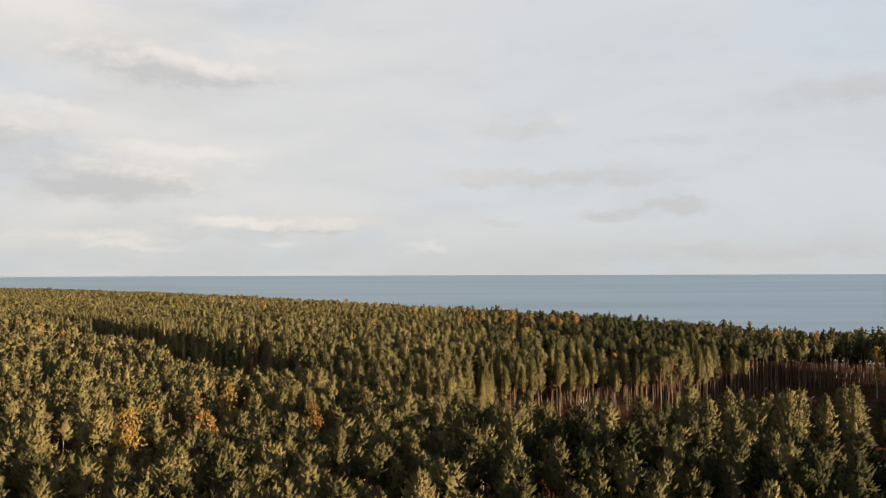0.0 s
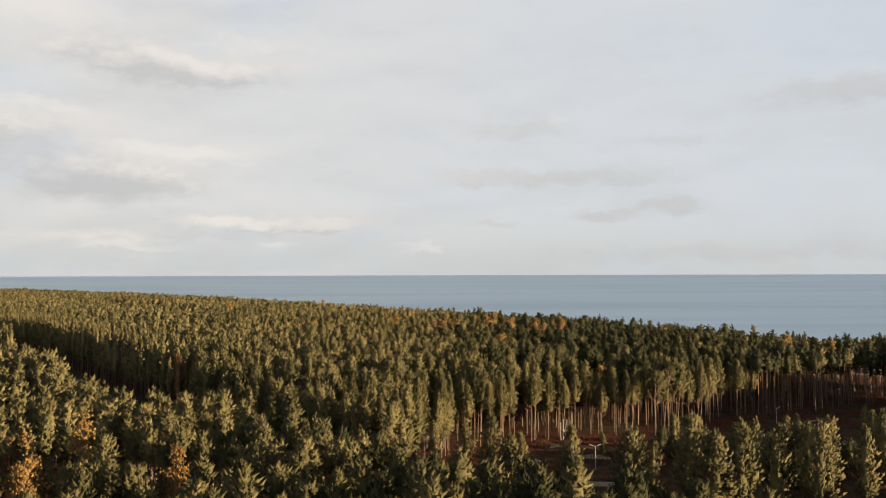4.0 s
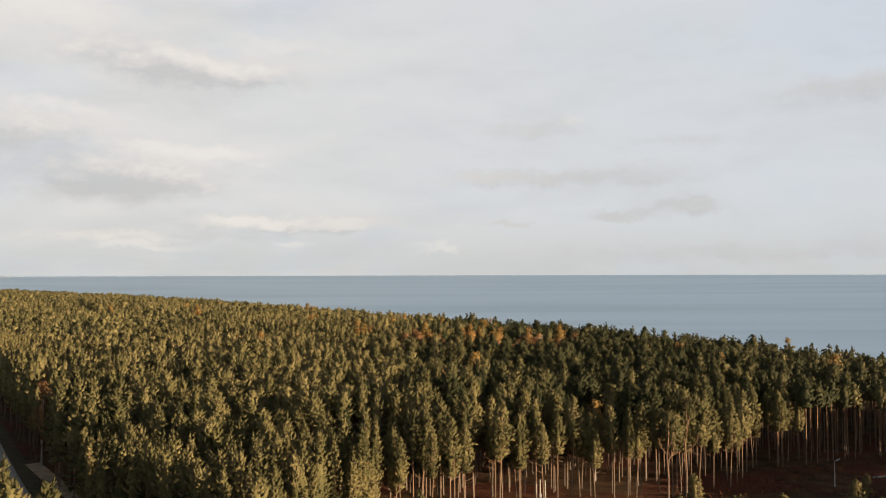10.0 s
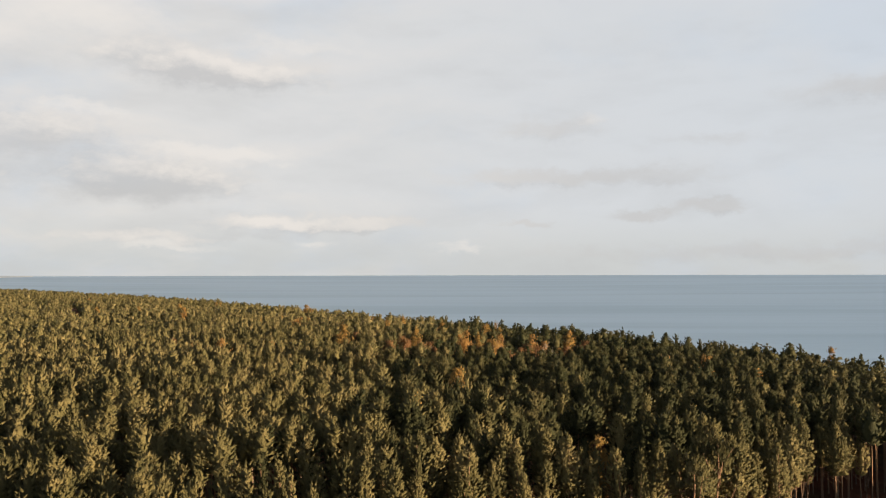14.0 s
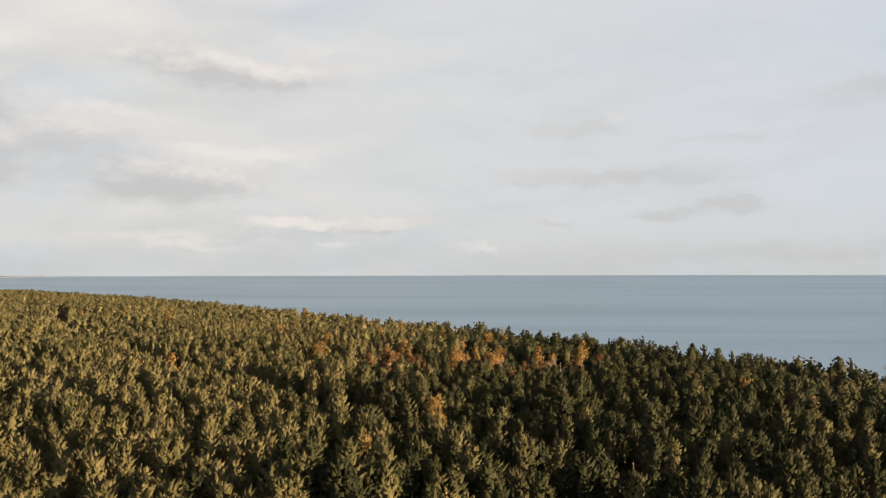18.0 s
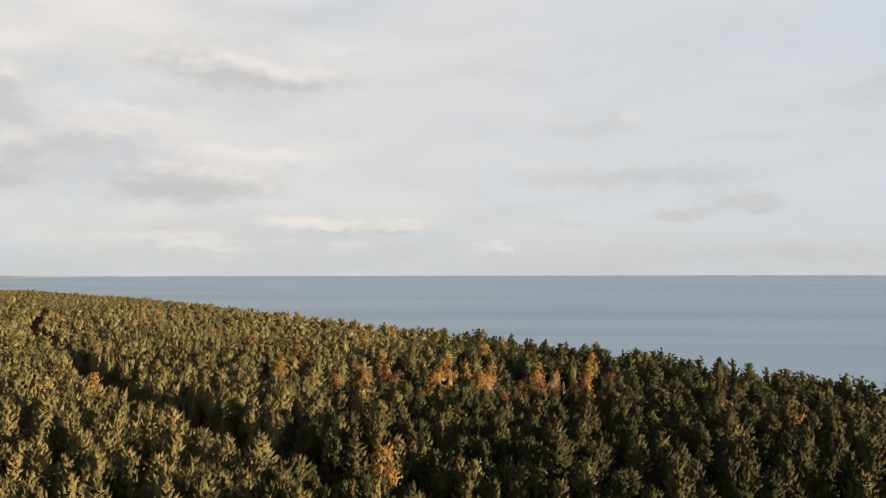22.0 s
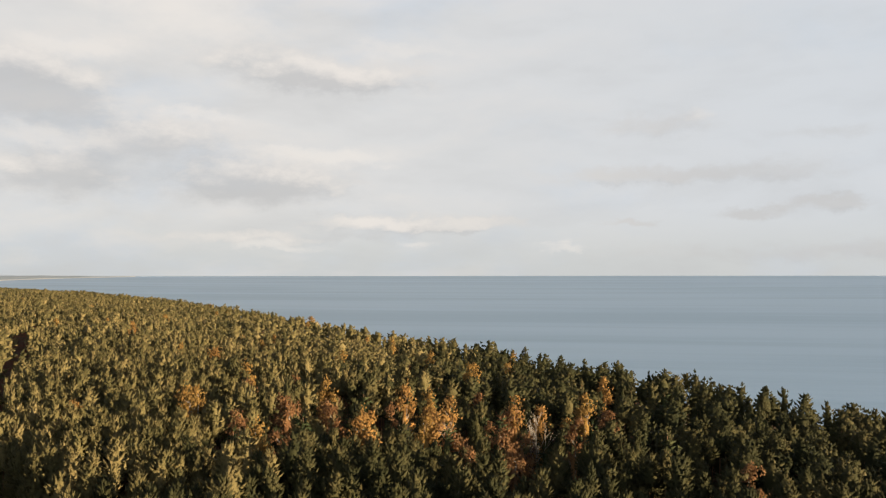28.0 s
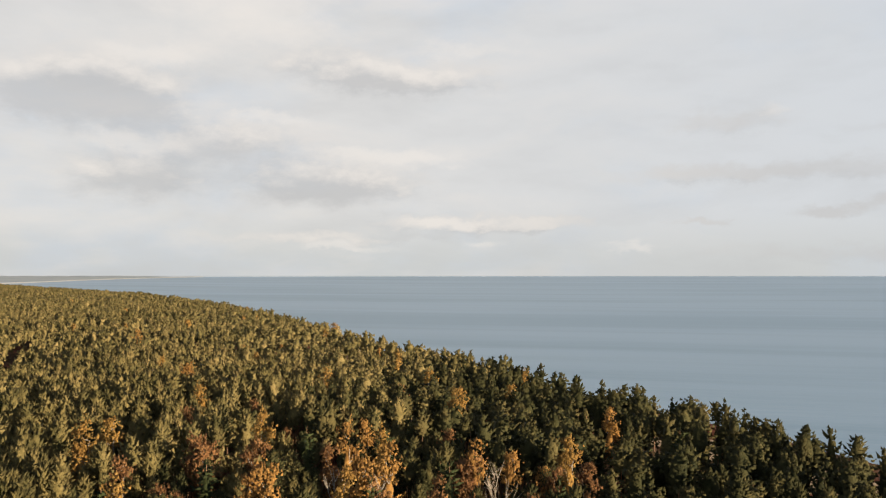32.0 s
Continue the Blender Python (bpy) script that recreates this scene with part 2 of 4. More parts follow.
PAINT_WHITE = plain("white_paint", (0.80, 0.80, 0.78), 0.35, 0.5)
ROAD_PAINT = plain("road_paint", (0.72, 0.72, 0.70), 0.7, 0.3, wear=0.35)
STEEL = plain("galvanised_steel", (0.55, 0.56, 0.57), 0.45, 0.5, 0.6)
LAMP_GREY = plain("lamp_grey", (0.48, 0.48, 0.48), 0.4, 0.5)
GLASS_DARK = plain("tinted_glass", (0.02, 0.025, 0.03), 0.08, 0.8)
RUBBER = plain("rubber", (0.025, 0.025, 0.025), 0.85, 0.2)
PAINT_SILVER = plain("silver_paint", (0.42, 0.44, 0.46), 0.35, 0.5, 0.4)
DEAD_WOOD = plain("weathered_wood", (0.42, 0.38, 0.33), 0.9, 0.15, wear=0.4)
POST_WOOD = plain("pale_post_wood", (0.50, 0.45, 0.38), 0.85, 0.2, wear=0.4)


# ---------------------------------------------------------------- mesh helpers
def mesh_from(name, verts, faces, mat, smooth=False, normals=None):
    """A mesh from numpy vertices and faces (all triangles or all quads)."""
    verts, faces = np.asarray(verts, np.float32), np.asarray(faces, np.int32)
    me = bpy.data.meshes.new(name)
    k = faces.shape[1]
    me.vertices.add(len(verts))
    me.vertices.foreach_set("co", verts.ravel())
    me.loops.add(faces.size)
    me.loops.foreach_set("vertex_index", faces.ravel())
    me.polygons.add(len(faces))
    me.polygons.foreach_set("loop_start", np.arange(0, faces.size, k, dtype=np.int32))
    me.polygons.foreach_set("loop_total", np.full(len(faces), k, np.int32))
    me.polygons.foreach_set("use_smooth", np.full(len(faces), smooth or normals is not None))
    me.update(calc_edges=True)
    if normals is not None:
        me.normals_split_custom_set_from_vertices(np.asarray(normals, np.float32))
    me.materials.append(mat)
    return me


def leaf_mesh(name, geo, mat):
    """A crown of shoots, shaded softly by the normals that come with it."""
    return mesh_from(name, geo[0], geo[1], mat, True, geo[2])


def part(name, data, parent, label=""):
    ob = new(name, data)
    ob.parent = parent
    return tagged(ob, label)


def bm_mesh(name, bm, mat, bevel=0.0):
    if bevel:
        bmesh.ops.bevel(bm, geom=bm.edges[:], offset=bevel, segments=2, affect="EDGES", clamp_overlap=True)
    me = bpy.data.meshes.new(name)
    bm.to_mesh(me)
    bm.free()
    me.materials.append(mat)
    return me


def box(bm, size, centre, rot=0.0):
    m = Matrix.Translation(centre) @ Matrix.Rotation(rot, 4, "Z") @ Matrix.Diagonal((*size, 1))
    return bmesh.ops.create_cube(bm, size=1.0, matrix=m)["verts"]


def tube(points, radii, sides):
    """Vertices and triangles of a tapered limb along points."""
    points = [Vector(p) for p in points]
    verts, tris = [], []
    for i, (p, r) in enumerate(zip(points, radii)):
        d = (points[min(i + 1, len(points) - 1)] - points[max(i - 1, 0)]).normalized()
        a = d.orthogonal().normalized()
        c = d.cross(a)
        for s in range(sides):
            t = 2 * math.pi * s / sides
            verts.append(p + (a * math.cos(t) + c * math.sin(t)) * r)
    for i in range(len(points) - 1):
        for s in range(sides):
            q = (i * sides + s, i * sides + (s + 1) % sides)
            tris += [(q[0], q[1], q[1] + sides), (q[0], q[1] + sides, q[0] + sides)]
    return np.array(verts), np.array(tris)


def merge(pieces):
    verts, faces, normals, base = [], [], [], 0
    for piece in pieces:
        verts.append(piece[0])
        faces.append(np.asarray(piece[1]) + base)
        normals += list(piece[2:])
        base += len(piece[0])
    joined = (np.concatenate(verts), np.concatenate(faces))
    return joined + (np.concatenate(normals),) if normals else joined


def unit(v):
    return v / np.maximum(1e-9, np.linalg.norm(v, axis=-1))[..., None]


SHOOT = np.array([(1, 0, 0), (-0.5, 0.87, 0), (-0.5, -0.87, 0), (0, 0, 1)], float)
SHOOT_F = np.array([(0, 1, 3), (1, 2, 3), (2, 0, 3)])


def shoots(rng, at, out, heading, width, length, full=0.62):
    """Needle shoots or leaf sprays rooted in at and growing along heading; out is the side of the crown they belong to."""
    n = len(at)
    d = unit(heading + rng.normal(0, 0.22, (n, 3)))
    s1 = unit(np.cross(d, rng.normal(0, 1, (n, 3))))
    s2 = np.cross(d, s1)
    k = rng.uniform(0.65, 1.35, n)[:, None, None]
    q = SHOOT[None] * k * rng.uniform(0.75, 1.25, (n, 4, 1))
    side = s1[:, None] * q[:, :, :1] + s2[:, None] * q[:, :, 1:2]
    v = at[:, None] + side * width + d[:, None] * q[:, :, 2:] * length
    nrm = unit(out[:, None] * full + unit(side + d[:, None] * 0.35) * (1 - full))
    return v.reshape(-1, 3), (SHOOT_F[None] + (np.arange(n) * 4)[:, None, None]).reshape(-1, 3), nrm.reshape(-1, 3)


def sprays_on(rng, hubs, out, each, spread, width, length, up=0.75, full=0.62):
    """Several shoots fanned round each branch end."""
    n = len(hubs) * each
    at, o = np.repeat(hubs, each, 0), np.repeat(out, each, 0)
    off = rng.normal(0, 1, (n, 3)) * spread
    return shoots(rng, at + off, unit(o + off / spread * 0.3), o * 0.55 + off / spread * 0.28 + np.array((0, 0, up)), width, length, full)


def profile(u, power, belly):
    return np.minimum(1.0, (u / belly + 0.4) / 1.4) * np.maximum(0.0, 1 - u) ** power


def crown_points(rng, n, base, top, radius, power=0.75, shell=0.8, belly=0.22):
    """Places in the skin of a crown, widest a little above its base."""
    u = rng.uniform(0, 1, n) ** 0.9
    a = rng.uniform(0, 2 * np.pi, n)
    r = radius * profile(u, power, belly) * (shell + (1 - shell) * rng.uniform(0, 1, n))
    out = np.stack([np.cos(a), np.sin(a), 0.1 + 0.9 * u ** 2], 1)
    return np.stack([r * np.cos(a), r * np.sin(a), base + u * (top - base)], 1), out / np.linalg.norm(out, axis=1)[:, None]


def core(rng, base, top, radius, sides, rings, power, belly, fill=0.7):
    """The dense inside of a crown: a lumpy spindle below the sprays."""
    verts = []
    for i in range(rings):
        u = (i + 0.15) / rings * 0.95
        tier = 1.0 + (0.16 if i % 2 == 0 else -0.2) * (rings > 4)
        for s in range(sides):
            a = 2 * math.pi * (s + 0.5 * (i % 2)) / sides
            r = radius * fill * tier * float(profile(u, power, belly)) * rng.uniform(0.58, 1.24)
            verts.append((r * math.cos(a), r * math.sin(a), base + (u + rng.uniform(-0.03, 0.03)) * (top - base)))
    verts += [(0, 0, base + 0.94 * (top - base)), (0, 0, base + 0.05 * (top - base))]
    k, tris = rings * sides, []
    for i in range(rings - 1):
        for s in range(sides):
            q, t = i * sides + s, i * sides + (s + 1) % sides
            tris += [(q, t, t + sides), (q, t + sides, q + sides)]
    for s in range(sides):
        tris += [((rings - 1) * sides + s, (rings - 1) * sides + (s + 1) % sides, k), ((s + 1) % sides, s, k + 1)]
    verts = np.array(verts)
    return verts, np.array(tris), unit(verts * (1, 1, 0) + np.array((0, 0, 0.4)))


TUFT = np.array([(0, 0, 0), (1, 0, 0.42), (-0.5, 0.87, 0.5), (-0.5, -0.87, 0.46), (0, 0, 1)], float)
TUFT_F = np.array([(0, 2, 1), (0, 3, 2), (0, 1, 3), (1, 2, 4), (2, 3, 4), (3, 1, 4)])


def tufts(rng, at, out, heading, width, length, closed=True, full=0.5):
    """Bottle-brush ends of branches: spindles widest at the middle; open ones leave off their lower half."""
    n = len(at)
    d = unit(heading + rng.normal(0, 0.24, (n, 3)))
    s1 = unit(np.cross(d, rng.normal(0, 1, (n, 3))))
    s2 = np.cross(d, s1)
    shape, faces = (TUFT, TUFT_F) if closed else (SHOOT, SHOOT_F)
    m = len(shape)
    k = rng.uniform(0.7, 1.3, n)[:, None, None]
    q = shape[None] * k * rng.uniform(0.8, 1.2, (n, m, 1))
    side = s1[:, None] * q[:, :, :1] + s2[:, None] * q[:, :, 1:2]
    v = at[:, None] + side * width + d[:, None] * q[:, :, 2:] * length
    nrm = unit(out[:, None] * full + unit(side + d[:, None] * (q[:, :, 2:] - 0.35)) * (1 - full))
    return v.reshape(-1, 3), (faces[None] + (np.arange(n) * m)[:, None, None]).reshape(-1, 3), nrm.reshape(-1, 3)


# how finely a crown is built: whorls, arms in a whorl, tufts on an arm, tuft width and length, closed tufts, sides and rings of the core
DETAIL = {"lone": (9, 7, 5.0, 0.14, 0.66, True, 6, 6), "near": (8, 6, 3.2, 0.175, 0.74, False, 7, 4), "mid": (6, 5, 2.3, 0.24, 0.84, False, 6, 3),
          "low": (5, 4, 1.5, 0.33, 1.0, False, 6, 3), "far": (2, 4, 1.0, 0.55, 1.2, False, 4, 2), "speck": (0, 0, 0, 0.8, 1.6, False, 3, 2)}


def whorl_crown(rng, base, height, radius, detail, power, belly, rise=0.55):
    """A crown of whorled branches that lift towards their ends, each end set with tufts, round a thin inner core."""
    levels, arms, each, width, length, closed, sides, rings = DETAIL[detail]
    tall = height - base
    if rise < 0.5:
        width, length = width * 1.3, length * 0.72
    levels = int(round(levels * max(1.0, tall / 6.5)))
    at, out, head = [], [], []
    turn = rng.uniform(0, 6.28)
    swell = rng.uniform(0, 6.28)
    for i in range(levels):
        u = (i + rng.uniform(0.1, 0.6)) / levels
        n = max(3, int(round(arms * (1.15 - 0.45 * u))))
        for k in range(n):
            a = turn + i * 2.4 + 6.283 * k / n + rng.normal(0, 0.22)
            r = radius * float(profile(u, power, belly)) * rng.uniform(0.80, 1.12) * (1 + 0.12 * math.sin(2 * a + swell))
            o = np.array((math.cos(a), math.sin(a), 0.0))
            lift = rise * (0.35 + 0.9 * u)
            m = int(each + rng.uniform(0, 1))
            for j in range(m):
                f = 1.0 - 0.62 * j / max(1, m) - rng.uniform(0, 0.1)
                p = o * r * f + np.array((0, 0, base + u * tall * 0.9 - 0.25 * length + lift * r * f))
                at.append(p + rng.normal(0, 0.12 + 0.12 * (j > 0), 3) * (width / 0.22) ** 0.5)
                out.append(o + np.array((0, 0, 0.25 + 0.9 * u)))
                head.append(o * (0.75 - 0.35 * u) + np.array((0, 0, 0.55 + 0.5 * u)))
    for k in range(3 if levels > 4 else 1):
        at.append(np.array((rng.normal(0, 0.12), rng.normal(0, 0.12), height - length * (0.9 + 0.25 * k))))
        out.append(np.array((0.05, 0.02, 1.0)))
        head.append(np.array((rng.normal(0, 0.2), rng.normal(0, 0.2), 1.0)))
    skin = core(rng, base, height - length * 0.55, radius, sides, rings, power, belly, {"speck": 1.05, "far": 0.85, "low": 0.74, "mid": 0.7, "lone": 0.46}.get(detail, 0.62) * (1.0 if tall < 8 else 0.7))
    return merge([skin, tufts(rng, np.array(at), unit(np.array(out)), np.array(head), width, length, closed)])


def pine_parts(rng, height, crown_from, radius, detail, limbs, sides=6, power=0.65, belly=0.32, thick=0.0056, lean=0.3, rise=0.55):
    """Trunk with limbs, and crown, of a Scots pine, as two pieces of geometry."""
    rings = 2 if detail in ("low", "far", "speck") else 6
    bend = rng.normal(0, lean, 2)
    stem = [(bend[0] * math.sin(t * 3) * t, bend[1] * t * t, height * t) for t in np.linspace(0, 0.9, rings)]
    trunk = [tube(stem, [height * thick * (1.25 - t) ** 0.8 for t in np.linspace(0, 1, rings)], sides)]
    base = height * crown_from
    crown = whorl_crown(rng, base, height, radius, detail, power, belly, rise)
    crown[0][:, :2] += np.array(bend) * (crown[0][:, 2:3] / height) ** 2 * np.array((0.14, 1.0))
    for i in range(limbs):
        z0 = base * rng.uniform(0.72, 1.0) + (height - base) * 0.6 * i / max(1, limbs)
        a = rng.uniform(0, 2 * math.pi)
        r = radius * rng.uniform(0.7, 1.1) * (1 - 0.5 * i / max(1, limbs))
        s = stem[min(rings - 1, int(z0 / height * (rings - 1)))]
        trunk.append(tube([(s[0], s[1], z0), (s[0] + 0.55 * r * math.cos(a), s[1] + 0.55 * r * math.sin(a), z0 + 0.25 * r),
                           (s[0] + r * math.cos(a + 0.2), s[1] + r * math.sin(a + 0.2), z0 + 0.75 * r)],
                          [height * 0.0036, height * 0.0026, height * 0.001], 4))
    return merge(trunk), crown


def scatter(templates, spots, rng, wide=(0.85, 1.2)):
    """One joined piece of geometry: template k at each (x, y, z, height scale, k), turned at random."""
    pieces = []
    for k, geo in enumerate(templates):
        s = spots[spots[:, 4] == k]
        if not len(s):
            continue
        tv, tf = geo[:2]
        a = rng.uniform(0, 2 * np.pi, len(s))
        g = s[:, 3] * s[:, 5] * rng.uniform(*wide, len(s))
        ca, sa = np.cos(a)[:, None], np.sin(a)[:, None]
        x = (tv[None, :, 0] * ca - tv[None, :, 1] * sa) * g[:, None] + s[:, 0, None]
        y = (tv[None, :, 0] * sa + tv[None, :, 1] * ca) * g[:, None] + s[:, 1, None]
        z = tv[None, :, 2] * s[:, 3, None] + s[:, 2, None]
        piece = [np.stack([x, y, z], 2).reshape(-1, 3), (tf[None] + (np.arange(len(s)) * len(tv))[:, None, None]).reshape(-1, 3)]
        for tn in geo[2:]:
            piece.append(np.stack([tn[None, :, 0] * ca - tn[None, :, 1] * sa, tn[None, :, 0] * sa + tn[None, :, 1] * ca, tn[None, :, 2] + 0 * ca], 2).reshape(-1, 3))
        pieces.append(piece)
    return merge(pieces)


# ---------------------------------------------------------------- plan
COAST = np.array([(520, -700), (420, -300), (320, 0), (262, 180), (215, 300), (192, 362), (168, 399), (146, 435), (118, 468), (83, 506), (50, 549),
                  (20, 592), (-24, 636), (-105, 742), (-330, 1030), (-440, 1150), (-700, 1420), (-1170, 1790), (-1750, 2260), (-3400, 3300)], float)
ROAD = np.array([(-400, 640), (-290, 540), (-214, 462), (-168, 405), (-143, 372), (-110, 326), (-86, 291), (-66, 262), (-48, 237), (-30, 210), (-4, 192), (40, 180), (110, 176), (235, 178)], float)
TRACK = np.array([(-72, 283), (-55, 262), (-40, 245), (-18, 228), (6, 214), (30, 204), (60, 200)], float)
RIDE = np.array([(-300, 790), (-262, 722), (-219, 640), (-146, 541), (-121, 505), (-70, 430), (-26, 372), (4, 343), (28, 320), (62, 292)], float)
GLADE = np.array([(4, 200), (8, 221), (19, 230), (28, 241), (46, 249), (73, 256), (84, 262), (96, 274), (113, 279), (143, 293), (156, 296),
                  (162, 290), (168, 250), (164, 190), (150, 160), (128, 160), (110, 160), (50, 160), (5, 176)], float)

# open ground between the southern stand and the road, and on into the clearing
OPENING = np.array([(-160, 330), (-135, 302), (-118, 288), (-83, 245), (-70, 230), (-56, 208), (-46, 203), (-36, 209), (-24, 190), (-9, 174), (-4, 164), (5, 156), (13, 145), (26, 139),
                    (34, 128), (45, 122), (60, 116), (132, 110), (132, 205), (40, 200), (-4, 198), (-30, 216), (-48, 240), (-66, 265), (-86, 294), (-110, 329), (-143, 375)], float)


def line_distance(p, line):
    """Distance from the points p to a broken line, and on which side they lie (plus: to its right)."""
    best, side = np.full(len(p), 1e9), np.zeros(len(p))
    for a, b in zip(line[:-1], line[1:]):
        ab = b - a
        t = np.clip(((p - a) @ ab) / (ab @ ab), 0, 1)
        d = p - (a + t[:, None] * ab)
        r = np.hypot(d[:, 0], d[:, 1])
        s = (p[:, 0] - a[0]) * ab[1] - (p[:, 1] - a[1]) * ab[0]
        near = r < best
        best, side = np.where(near, r, best), np.where(near, np.sign(s), side)
    return best, side


def inside(p, poly):
    hit = np.zeros(len(p), bool)
    for a, b in zip(poly, np.roll(poly, -1, 0)):
        cross = ((a[1] > p[:, 1]) != (b[1] > p[:, 1])) & (p[:, 0] < (b[0] - a[0]) * (p[:, 1] - a[1]) / (b[1] - a[1] + 1e-12) + a[0])
        hit ^= cross
    return hit


def seaward(p):
    """Metres past the edge of the wood towards the sea (minus: inland)."""
    d, s = line_distance(p, COAST)
    return d * s


def smooth(a, b, x):
    t = np.clip((np.asarray(x, float) - a) / (b - a), 0, 1)
    return t * t * (3 - 2 * t)


def ground_z(p):
    p = np.asarray(p, float)
    s = seaward(p)
    roll = 0.5 * np.sin(p[:, 0] * 0.021 + 1.0) * np.sin(p[:, 1] * 0.017) + 0.25 * np.sin(p[:, 0] * 0.07 + p[:, 1] * 0.05)
    road = smooth(6, 16, np.minimum(line_distance(p, ROAD)[0], line_distance(p, TRACK)[0]))
    return roll * road - 6.2 * smooth(2, 30, s) - 6.0 * smooth(60, 140, s)


# ---------------------------------------------------------------- ground and sea
def sheet(name, xs, ys, height, mat):
    gx, gy = np.meshgrid(xs, ys)
    p = np.stack([gx.ravel(), gy.ravel()], 1)
    v = np.column_stack([p, height(p)])
    w, h = len(xs), len(ys)
    i = (np.arange(h - 1)[:, None] * w + np.arange(w - 1)[None]).ravel()
    return new(name, mesh_from(name, v, np.stack([i, i + 1, i + 1 + w, i + w], 1), mat, True))


def steps(*spans):
    return np.unique(np.concatenate([np.arange(a, b + 0.1, s) for a, b, s in spans]))


ground = sheet("ground", steps((-3600, -400, 80), (-400, -120, 20), (-120, 240, 4), (240, 520, 20)),
               steps((-700, 40, 40), (40, 180, 20), (180, 330, 4), (330, 760, 15), (760, 3400, 60)), ground_z, FLOOR)
tagged(ground, "forest floor of brown needles and red heather", "ground", kind="structure")


def sea_z(p):
    r = np.hypot(p[:, 0] - 45, p[:, 1] - 150)
    return -7.0 + 41.0 * smooth(900, 6400, r) / 0.77


sea_r = np.concatenate([np.arange(0, 1200, 100), np.arange(1200, 4701, 140)])
sea_a = np.linspace(0, 2 * math.pi, 121)[:-1]
gr, ga = np.meshgrid(sea_r, sea_a)
sp = np.stack([45 + (gr * np.cos(ga)).ravel(), 150 + (gr * np.sin(ga)).ravel()], 1)
nr, na = len(sea_r), len(sea_a)
idx = np.array([(j * nr + i, j * nr + i + 1, ((j + 1) % na) * nr + i + 1, ((j + 1) % na) * nr + i) for j in range(na) for i in range(nr - 1)])
sea = tagged(new("water", mesh_from("water", np.column_stack([sp, sea_z(sp)]), idx, SEA, True)), "calm grey-blue sea reaching the horizon", "sea", kind="structure")


def ribbon(line, half, lift, mat, name, step=3.0, offset=0.0):
    """A strip along a broken line, rounded at its bends."""
    d = np.concatenate([[0], np.cumsum(np.hypot(*np.diff(line, axis=0).T))])
    s = np.arange(0, d[-1], step)
    c = np.stack([np.interp(s, d, line[:, 0]), np.interp(s, d, line[:, 1])], 1)
    k = np.ones(9) / 9
    for _ in range(2):
        pad = np.concatenate([np.repeat(c[:1], 4, 0), c, np.repeat(c[-1:], 4, 0)])
        c = np.stack([np.convolve(pad[:, 0], k, "valid"), np.convolve(pad[:, 1], k, "valid")], 1)
    t = np.gradient(c, axis=0)
    t /= np.linalg.norm(t, axis=1)[:, None]
    nrm = np.stack([t[:, 1], -t[:, 0]], 1)
    l, r = c + nrm * (offset - half), c + nrm * (offset + half)
    n = len(c)
    v = np.concatenate([np.column_stack([l, np.full(n, lift)]), np.column_stack([r, np.full(n, lift)]),
                        np.column_stack([l - nrm * 0.3, np.full(n, lift - 0.7)]), np.column_stack([r + nrm * 0.3, np.full(n, lift - 0.7)])])
    i = np.arange(n - 1)
    f = np.concatenate([np.stack([i, n + i, n + i + 1, i + 1], 1), np.stack([2 * n + i, i, i + 1, 2 * n + i + 1], 1), np.stack([n + i, 3 * n + i, 3 * n + i + 1, n + i + 1], 1)])
    return new(name, mesh_from(name, v, f, mat)), c, t


road, road_c, road_t = ribbon(ROAD, 3.2, 0.12, ASPHALT, "road")
tagged(road, "two-lane grey asphalt road through the pine wood", "road", kind="structure")
for side, mat, label in ((-1, GRASS, "dark dry grass verge beside the asphalt road"), (1, SAND, "sandy verge beside the asphalt road")):
    verge, _, _ = ribbon(ROAD, 1.6, 0.06, mat, "verge", offset=side * 4.7)
    tagged(verge, label, "verge", kind="structure")
track, _, _ = ribbon(TRACK, 1.6, 0.10, SAND, "path", 2.0)
tagged(track, "trodden sandy footpath into the clearing", "path", kind="structure")
bm = bmesh.new()
for i in range(0, len(road_c) - 1, 3):
    p, t = road_c[i], road_t[i]
    box(bm, (0.16, 3.2, 0.012), (p[0], p[1], 0.13), math.atan2(-t[0], t[1]))
part("lane_dashes", bm_mesh("lane_dashes", bm, ROAD_PAINT), road, "worn white dashed centre line")


# ---------------------------------------------------------------- woods
rng = np.random.default_rng(7)


def reach(p):
    """How near the flight line a place comes into sight, roughly, in metres."""
    u = np.abs(p[:, 0] - np.interp(p[:, 1], (103, 170, 228, 289, 346, 412), (0, 19, 31, 38, 45, 54)))
    return np.maximum(np.maximum(105, 2.0 * u), np.hypot(p[:, 0] - 84, p[:, 1] - 294) * (p[:, 1] > 395))


def jitter_grid(x0, x1, y0, y1, s, turn=0.41):
    """Uneven spacing of about s over a rectangle: a slanting grid, each place shaken."""
    mx, my = (x0 + x1) / 2, (y0 + y1) / 2
    half = math.hypot(x1 - x0, y1 - y0) / 2
    g = np.arange(-half, half, s)
    gx, gy = np.meshgrid(g, g)
    gx, gy = gx.ravel(), gy.ravel()
    c, q = math.cos(turn), math.sin(turn)
    p = np.stack([mx + gx * c - gy * q, my + gx * q + gy * c], 1)
    p = p[(p[:, 0] > x0) & (p[:, 0] < x1) & (p[:, 1] > y0) & (p[:, 1] < y1)]
    return p + rng.uniform(-0.44, 0.44, p.shape) * s


